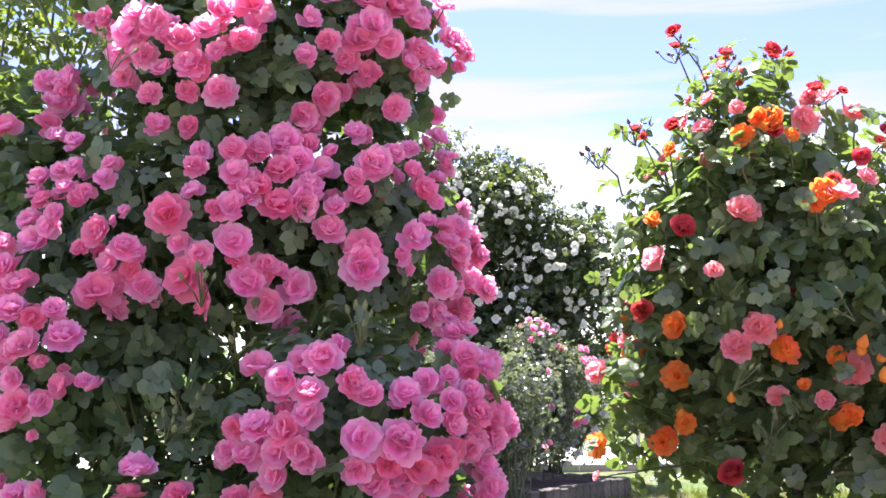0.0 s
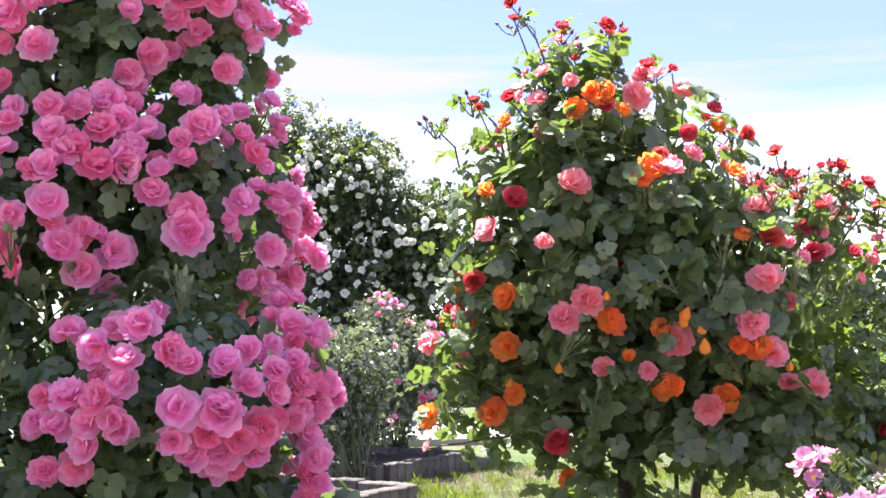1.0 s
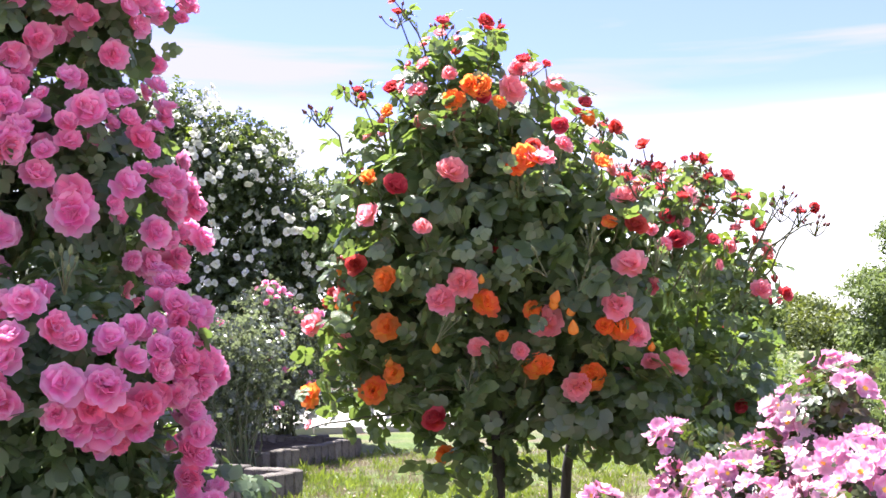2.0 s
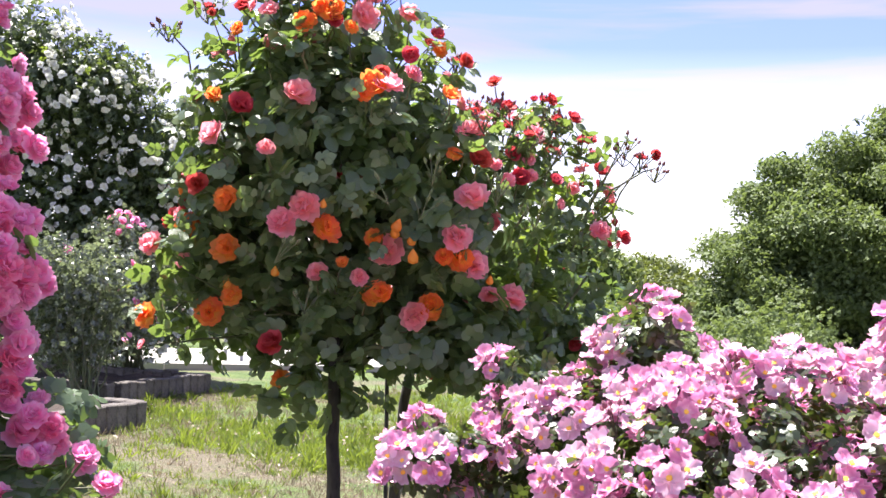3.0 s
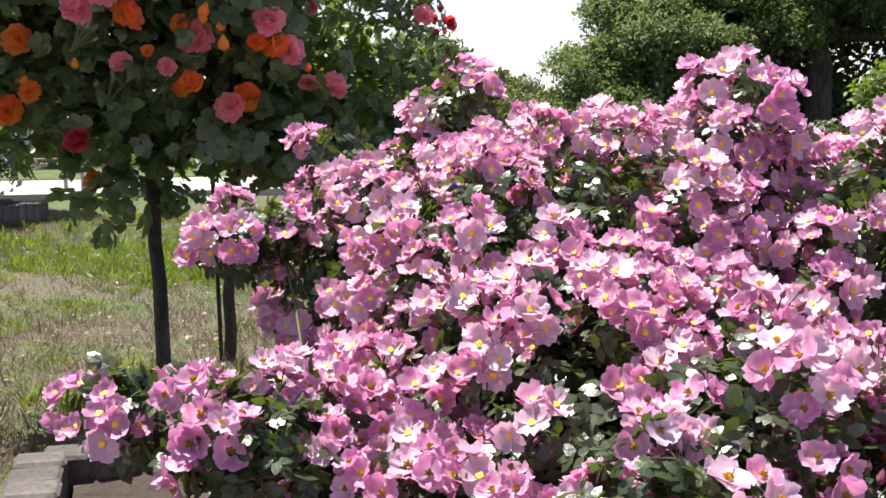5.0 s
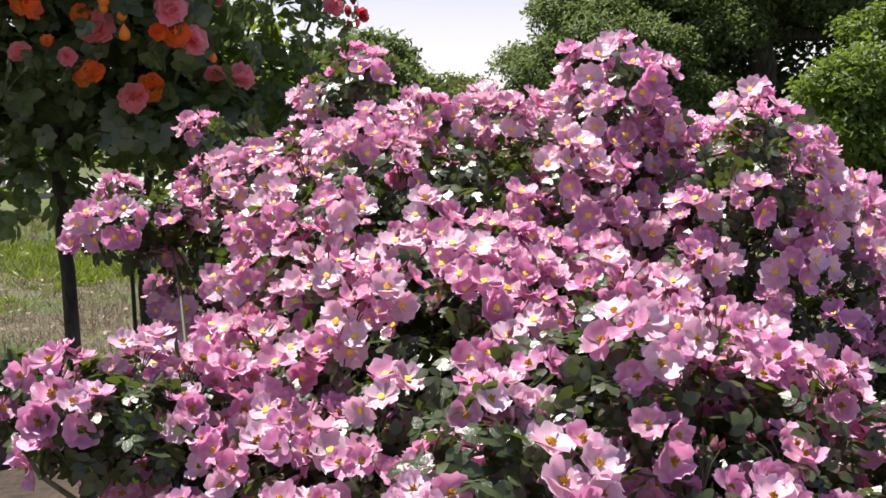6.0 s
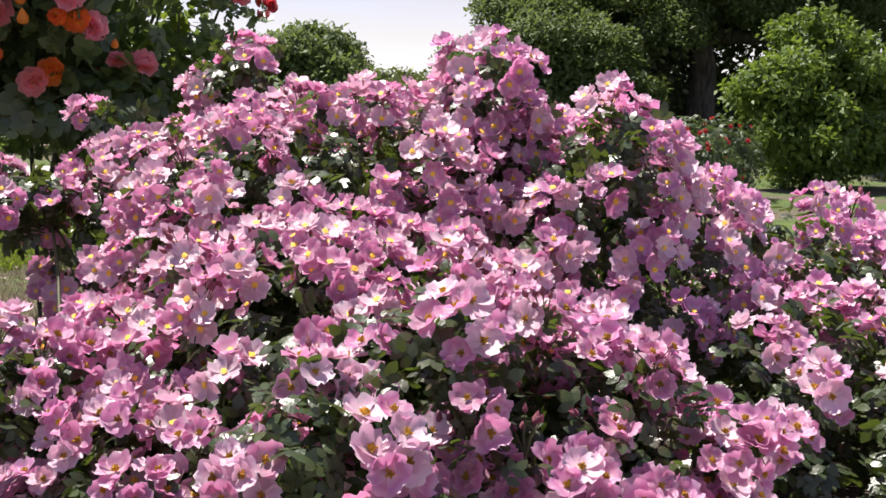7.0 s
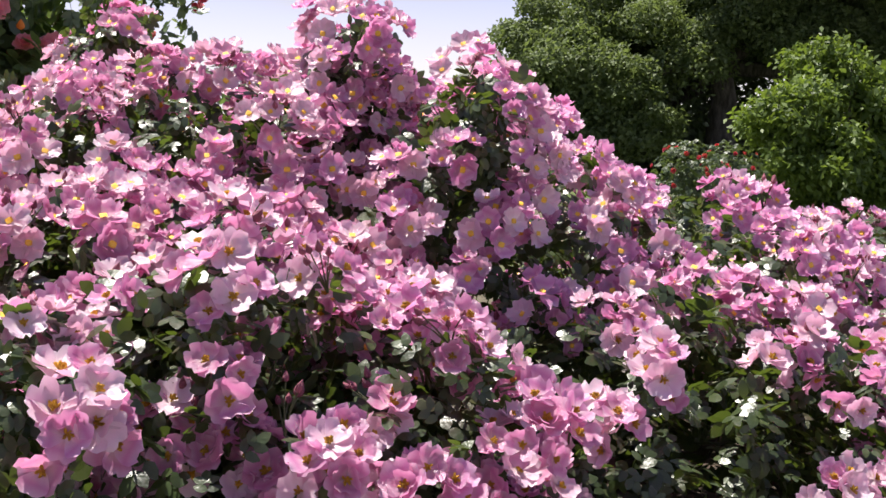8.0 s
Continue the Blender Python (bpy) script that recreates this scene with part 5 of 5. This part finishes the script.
def pale_shrub(label, foot, blobs, leaves, flowers, seed):
    rose = thing("shrub_rose", label, "rose bush", "grey green shrub roses", (*foot, 0))
    canes(rose, (*foot, 0.08), blobs, 26, 0.010, seed)
    foliage(rose, blobs, LEAF_PALE, leaves, 0.075, seed + 2, single=40, inner=0.7, loose=1.0, shell=(0.62, 1.16), form=leaf_spot)
    more, ways = blob_points(blobs, 160, 0.98, 1.10, seed=seed + 6)
    top = ways[:, 2] + ways[:, 0] * 0.6 - ways[:, 1] * 0.2 > 0.45
    for p, w in list(zip(more[top], ways[top]))[:flowers]:
        place_head(rose, SHRUB_HEADS[rng.integers(2)], p, w + rng.normal(size=3) * 0.4, rng.uniform(0.030, 0.046))


pale_shrub("grey green shrub rose with glossy leaves and few flowers", (0.19, 8.69), PALE_BLOBS, 1900, 7, 63)
pale_shrub("grey green shrub rose with small pink flowers over its top", (0.61, 10.70), PALE_REAR_BLOBS, 1200, 34, 73)


# ---- trees and distance ----
def leaf_clump(seed, n=6):
    """A spray of simple leaves, about 1 across."""
    r = np.random.default_rng(seed)
    base = (np.array([(0, 0, 0), (0.13, 0.24, 0.05), (0, 0.5, -0.03), (-0.13, 0.24, 0.05)]), np.array([[0, 1, 2, 3]]), np.array([(0, 0), (1, 0.5), (0, 1), (1, 0.5)], float))
    pieces = []
    for k in range(n):
        d = r.normal(size=3) * 0.34
        turn = bases(np.array([[r.normal() * 0.7, r.normal() * 0.7, 0.9]]), r.uniform(0, 6.28, 1))[0]
        pieces.append((base[0] @ turn.T * r.uniform(0.7, 1.3) + d, base[1], base[2]))
    return join(pieces)


def crown_blobs(centre, radii, count, size, seed, floor=0.2):
    """Rounded boughs over a broad crown."""
    r = np.random.default_rng(seed)
    d = r.normal(size=(count, 3))
    d[:, 2] = np.abs(d[:, 2]) * 1.1 - 0.35
    d /= np.linalg.norm(d, axis=1, keepdims=True)
    p = np.array(centre) + d * np.array(radii) * r.uniform(0.66, 1.02, (count, 1))
    s = size * r.uniform(0.6, 1.3, (count, 1))
    rows = np.concatenate([p, s * 1.15, s * 1.15, s * 0.82], 1)
    return [tuple(row) for row in rows if row[2] > floor]


def knobbly(blobs, count, size, seed):
    """Smaller tufts on the upper side of each bough."""
    r = np.random.default_rng(seed)
    rows = list(blobs)
    for x, y, z, rx, ry, rz in blobs:
        for k in range(count):
            d = r.normal(size=3)
            d[2] = abs(d[2]) - 0.3
            d /= np.linalg.norm(d)
            s = r.uniform(0.6, 1.3) * size
            rows.append((x + d[0] * rx, y + d[1] * ry, z + d[2] * rz, rx * s, ry * s, rz * s))
    return rows


def broad_tree(name, label, at, blobs, trunk_height, trunk_radius, mat, count, leaf, seed, group="", shell=(0.66, 1.12)):
    tree = thing(name, label, "tree", group, (*at, 0))
    part("trunk", raw_mesh("trunk", *tube(bend((*at, -0.1), (at[0], at[1], trunk_height), 0.15, 7, 0.05), np.linspace(trunk_radius, trunk_radius * 0.6, 7), 10), BARK), tree, "dark rough trunk")
    r = np.random.default_rng(seed)
    for k in r.choice(len(blobs), min(9, len(blobs)), replace=False):
        part("limb", raw_mesh("limb", *tube(bend((at[0], at[1], trunk_height * 0.9), blobs[k][:3], 0.3, 7, 0.06), np.linspace(trunk_radius * 0.5, trunk_radius * 0.12, 7), 7), BARK), tree)
    p, n = blob_points(blobs, int(count * 1.4), *shell, seed=seed)
    lit = n[:, 2] > r.normal(size=len(n)) * 0.4 - 0.3
    p, n = p[lit], n[lit]
    q, m = blob_points(blobs, count // 3, 0.3, 0.72, seed=seed + 1)
    p, n = np.concatenate([p, q]), np.concatenate([n, m])
    turns = bases(n + np.array([0, 0, 0.6]) + r.normal(size=p.shape) * 0.4, r.uniform(0, 6.28, len(p)))
    arrays = [scatter(leaf_clump(seed + k), p[k::3], turns[k::3], leaf * r.uniform(0.7, 1.3, len(p[k::3]))) for k in range(3)]
    part("crown", raw_mesh("crown", *join(arrays), mat), tree, kind="stuff")
    return tree


MOUND = crown_blobs((19.1, 19.4, 0.6), (4.2, 3.8, 5.6), 230, 0.58, 201, 0.3) + crown_blobs((15.3, 20.5, 0.4), (2.75, 2.8, 3.7), 150, 0.46, 207, 0.3)
MOUND = [row for row in MOUND if row[2] > 2.9 + 0.4 * math.sin(row[0] * 3) or row[0] < 15.2 or row[1] > 21.5]     # hollow and dark under the boughs
MOUND = knobbly(MOUND, 1, 0.6, 231)
broad_tree("broadleaf_tree", "large dense broadleaf tree with boughs down to the ground", (18.0, 19.4), MOUND, 3.0, 0.4, LEAF_TREE, 42000, 0.205, 211, "park trees", (0.76, 1.13))
# added crown, kept above the view, that shades the lawn and undergrowth
broad_tree("broadleaf_tree", "tall broadleaf tree above the view, added to cast deep shade", (21.5, 13.2), crown_blobs((18.6, 14.2, 6.8), (4.2, 4.6, 2.6), 190, 0.95, 202, 3.9), 6.0, 0.36, LEAF_TREE, 22000, 0.42, 212, "park trees")
# second added canopy, out of view, blocks the sun over the hollow
broad_tree("broadleaf_tree", "unseen tall tree added to shade the right of the park", (21.5, 19.5), crown_blobs((22.4, 18.2, 8.6), (4.4, 4.6, 2.6), 150, 1.1, 208, 6.0), 8.0, 0.45, LEAF_TREE, 11000, 0.65, 218, "park trees")
GARDEN = [(11.08, 9.77, 1.4, 0.5, 0.45, 0.34), (11.49, 9.97, 1.79, 0.36, 0.4, 0.3), (11.85, 9.86, 1.45, 0.48, 0.45, 0.32), (10.62, 9.67, 0.99, 0.42, 0.4, 0.34), (12.31, 9.95, 1.04, 0.46, 0.45, 0.34), (11.39, 9.46, 0.82, 0.42, 0.36, 0.3), (10.67, 9.46, 0.52, 0.46, 0.4, 0.3), (11.28, 9.55, 0.3, 0.6, 0.45, 0.42), (12.0, 9.64, 0.47, 0.6, 0.5, 0.55), (12.51, 9.93, 0.42, 0.4, 0.4, 0.5)]
broad_tree("garden_shrub", "rounded shrub with fresh bright green leaves", (11.49, 9.95), knobbly(GARDEN, 5, 0.46, 233)[len(GARDEN):] + [(x, y, z, rx * 0.7, ry * 0.7, rz * 0.7) for x, y, z, rx, ry, rz in GARDEN], 0.9, 0.06, LEAF_BRIGHT, 4200, 0.160, 213, shell=(0.62, 1.22))
broad_tree("broadleaf_tree", "distant pale green tree", (24.2, 53.9), crown_blobs((24.2, 53.9, 1.6), (1.4, 1.5, 2.3), 40, 0.7, 204), 1.5, 0.2, LEAF_FAR, 2000, 0.45, 214, "far trees")
broad_tree("broadleaf_tree", "distant pale green tree", (33, 64), crown_blobs((33, 64, 1.2), (4, 3, 1.6), 40, 0.8, 205), 1.2, 0.3, LEAF_FAR, 2000, 0.55, 215, "far trees")
broad_tree("broadleaf_tree", "round dark tree behind the roses", (10.2, 23.9), crown_blobs((10.2, 23.9, 1.0), (1.3, 1.4, 1.45), 40, 0.45, 206), 1.0, 0.13, LEAF_TREE, 3000, 0.3, 216, "park trees")


def red_shrub(x, y, seed):
    blobs = [(x, y, 0.50, 0.34, 0.32, 0.36), (x + 0.32, y + 0.1, 0.38, 0.30, 0.30, 0.30)]
    rose = thing("shrub_rose", "small shrub rose with red flowers", "rose bush", "red shrub roses", (x, y, 0))
    canes(rose, (x, y, 0), blobs, 12, 0.008, seed)
    foliage(rose, blobs, LEAF_WHITE, 700, 0.08, seed + 1, single=20, inner=0.8, form=leaf_spot)
    more, ways = blob_points(blobs, 18, 0.98, 1.08, seed=seed + 2)
    for p, w in zip(more, ways):
        place_head(rose, RED_HEADS[rng.integers(2)], p, w + rng.normal(size=3) * 0.3, 0.027)


red_shrub(7.5, 7.6, 301)
red_shrub(8.8, 8.6, 302)


def dull_shrub(x, y, height, seed):
    """A low grey green rose bush past its bloom."""
    blobs = [(x, y, height * 0.62, 0.45, 0.4, height * 0.36), (x + 0.5, y + 0.2, height * 0.5, 0.4, 0.35, height * 0.36), (x - 0.35, y + 0.1, height * 0.42, 0.35, 0.35, height * 0.34)]
    rose = thing("shrub_rose", "low dull green rose bush past its bloom", "rose bush", "faded rose bushes", (x, y, 0))
    canes(rose, (x, y, 0), blobs, 12, 0.008, seed)
    foliage(rose, blobs, LEAF_TREE if seed % 2 else LEAF_BACK, 800, 0.085, seed + 1, single=20, inner=0.6, loose=0.9, shell=(0.7, 1.2), form=leaf_spot)
    more, ways = blob_points(blobs, 5, 1.0, 1.1, seed=seed + 2)
    for p, w in zip(more, ways):
        place_head(rose, RED_HEADS[rng.integers(2)], p, w + rng.normal(size=3) * 0.3, 0.026)


for x, y, height, seed in ((3.9, 7.4, 0.95, 311), (5.2, 8.0, 0.95, 313), (6.4, 9.2, 1.0, 315), (4.4, 9.4, 1.05, 316)):
    dull_shrub(x, y, height, seed)


def rail_fence():
    """A low weathered rail fence behind the path."""
    fence = thing("rail_fence", "low weathered wooden rail fence behind the path", "fence", at=(0, 16.6, 0))
    for k in range(9):
        x = -7 + k * 1.2
        part("post", raw_mesh("post", *tube(np.array([(x, 16.6, -0.1), (x, 16.6, 0.2), (x, 16.6, 0.45), (x, 16.6, 0.62)]), [0.045] * 4, 8), WOOD), fence)
        for z in (0.25, 0.5):
            part("rail", raw_mesh("rail", *tube(np.array([(x, 16.6, z), (x + 0.4, 16.6, z), (x + 0.8, 16.6, z), (x + 1.2, 16.6, z)]), [0.032] * 4, 7), WOOD), fence)


rail_fence()


def steel_stand():
    stand = thing("steel_stand", "grey galvanised steel stand beside the path", "stand", at=(1.78, 12.93, 0))
    for x in (1.70, 1.88):
        part("upright", raw_mesh("upright", *tube(np.array([(x, 12.93, 0.0), (x, 12.93, 0.3), (x, 12.93, 0.6), (x, 12.93, 0.85)]), [0.022] * 4, 8), STEEL), stand)
    for z in (0.25, 0.5, 0.84):
        part("rung", raw_mesh("rung", *tube(np.array([(1.70, 12.93, z), (1.76, 12.93, z), (1.82, 12.93, z), (1.88, 12.93, z)]), [0.016] * 4, 8), STEEL), stand)
    part("foot_plate", raw_mesh("foot_plate", *tube(np.array([(1.79, 12.93, 0.0), (1.79, 12.93, 0.02), (1.79, 12.93, 0.04), (1.79, 12.93, 0.05)]), [0.24, 0.24, 0.24, 0.2], 4), STEEL), stand)


steel_stand()


def hedge(label, x0, x1, y, height, mat, seed):
    r = np.random.default_rng(seed)
    blobs = [(x, y + r.normal() * 0.3, height * 0.5, 0.9, 0.7, height * r.uniform(0.45, 0.62)) for x in np.arange(x0, x1, 0.9)]
    row = thing("hedge", label, "hedge", at=((x0 + x1) / 2, y, 0))
    for blob in blobs:
        p, n = blob_points([blob], max(66, int(36 * height)), 0.7, 1.05, seed=int(r.integers(1 << 30)))
        turns = bases(n + np.array([0, 0, 0.6]) + r.normal(size=p.shape) * 0.4, r.uniform(0, 6.28, len(p)))
        part("bush", raw_mesh("bush", *scatter(leaf_clump(seed), p, turns, 0.45 * r.uniform(0.7, 1.3, len(p))), mat), row, kind="stuff")


hedge("clipped dark hedge along the far side of the path", -14, 10, 20.5, 1.3, LEAF_DARK, 501)
# added filler where only black shade shows; stops sky under the boughs
hedge("dense undergrowth added to fill the black shade under the boughs", 16.2, 34, 20.6, 4.6, LEAF_WHITE, 503)
hedge("rough green hedge far across the park", 14, 66, 60, 1.9, LEAF_FAR, 502)


# ---- grass ----
def grass():
    """Green tufts and dry blades over the patchy lawn."""
    r = np.random.default_rng(401)
    blade = (np.array([(-0.05, 0, 0), (0.05, 0.02, 0), (0.045, 0.14, 0.62), (0.0, 0.34, 1.0)]), np.array([[0, 1, 2, 3]]), np.array([(1, 0), (0.4, 0), (0.6, 0.6), (0.6, 1)], float))
    for name, mat, tufts, each, size, label in (("grass", BLADE, 7200, 13, 0.040, "short green lawn grass in tufts"), ("dry_grass", STRAW, 9000, 7, 0.028, "dry straw coloured grass")):
        c = np.stack([r.uniform(-0.6, 3.6, tufts * 4), 2.9 + 7.6 * r.uniform(0, 1, tufts * 4) ** 1.5], 1)
        wave = np.sin(c[:, 0] * 2.1 + 1.3) * np.sin(c[:, 1] * 1.6) + 0.6 * np.sin(c[:, 0] * 5.3) * np.sin(c[:, 1] * 4.1 + 2) + 0.5 * np.sin(c[:, 0] * 11) * np.sin(c[:, 1] * 9 + 1)
        wave = wave - 1.1 * np.clip(1.3 - np.hypot(c[:, 0] - 0.5, c[:, 1] - 4.5) / 1.5, 0, 1)
        keep = (wave + r.normal(size=len(c)) * 0.45 > -0.2) if name == "grass" else (wave + r.normal(size=len(c)) * 0.5 < 0.35)
        inside = np.minimum(np.minimum(c[:, 0] + 0.6, 3.6 - c[:, 0]), np.minimum(c[:, 1] - 2.2, 10.5 - c[:, 1]))     # thins out at its rim
        keep &= inside > r.uniform(0, 0.9, len(c))
        c = c[keep][:tufts]
        tall = r.uniform(0.5, 1.0, len(c)) + 0.9 * (r.uniform(0, 1, len(c)) < 0.09)
        p = np.repeat(c, each, 0) + r.normal(size=(len(c) * each, 2)) * 0.022
        p = np.concatenate([p, np.full((len(p), 1), -0.005)], 1)
        lean = np.stack([r.normal(size=len(p)) * 0.5, r.normal(size=len(p)) * 0.5, np.ones(len(p))], 1)
        arrays = scatter(blade, p, bases(lean, r.uniform(0, 6.28, len(p))), size * np.repeat(tall, each) * r.uniform(0.6, 1.5, len(p)))
        tagged(new(name, raw_mesh(name, *arrays, mat)), label, "grass", kind="stuff")


grass()


def fallen_leaves():
    """Dry leaves and petals that lie on the lawn."""
    r = np.random.default_rng(431)
    p = np.stack([r.uniform(-0.3, 3.0, 900), r.uniform(3.0, 8.0, 900), r.uniform(0.008, 0.03, 900)], 1)
    turns = bases(np.stack([r.normal(size=900) * 0.4, r.normal(size=900) * 0.4, np.ones(900)], 1), r.uniform(0, 6.28, 900))
    leaf = leaflet(1.0, 0.6, 0.35, 0.2, 4)
    tagged(new("fallen_leaves", raw_mesh("fallen_leaves", *scatter(leaf, p, turns, r.uniform(0.010, 0.032, 900)), LITTER)), "dry pale leaves fallen on the lawn", "leaves", kind="stuff")


fallen_leaves()
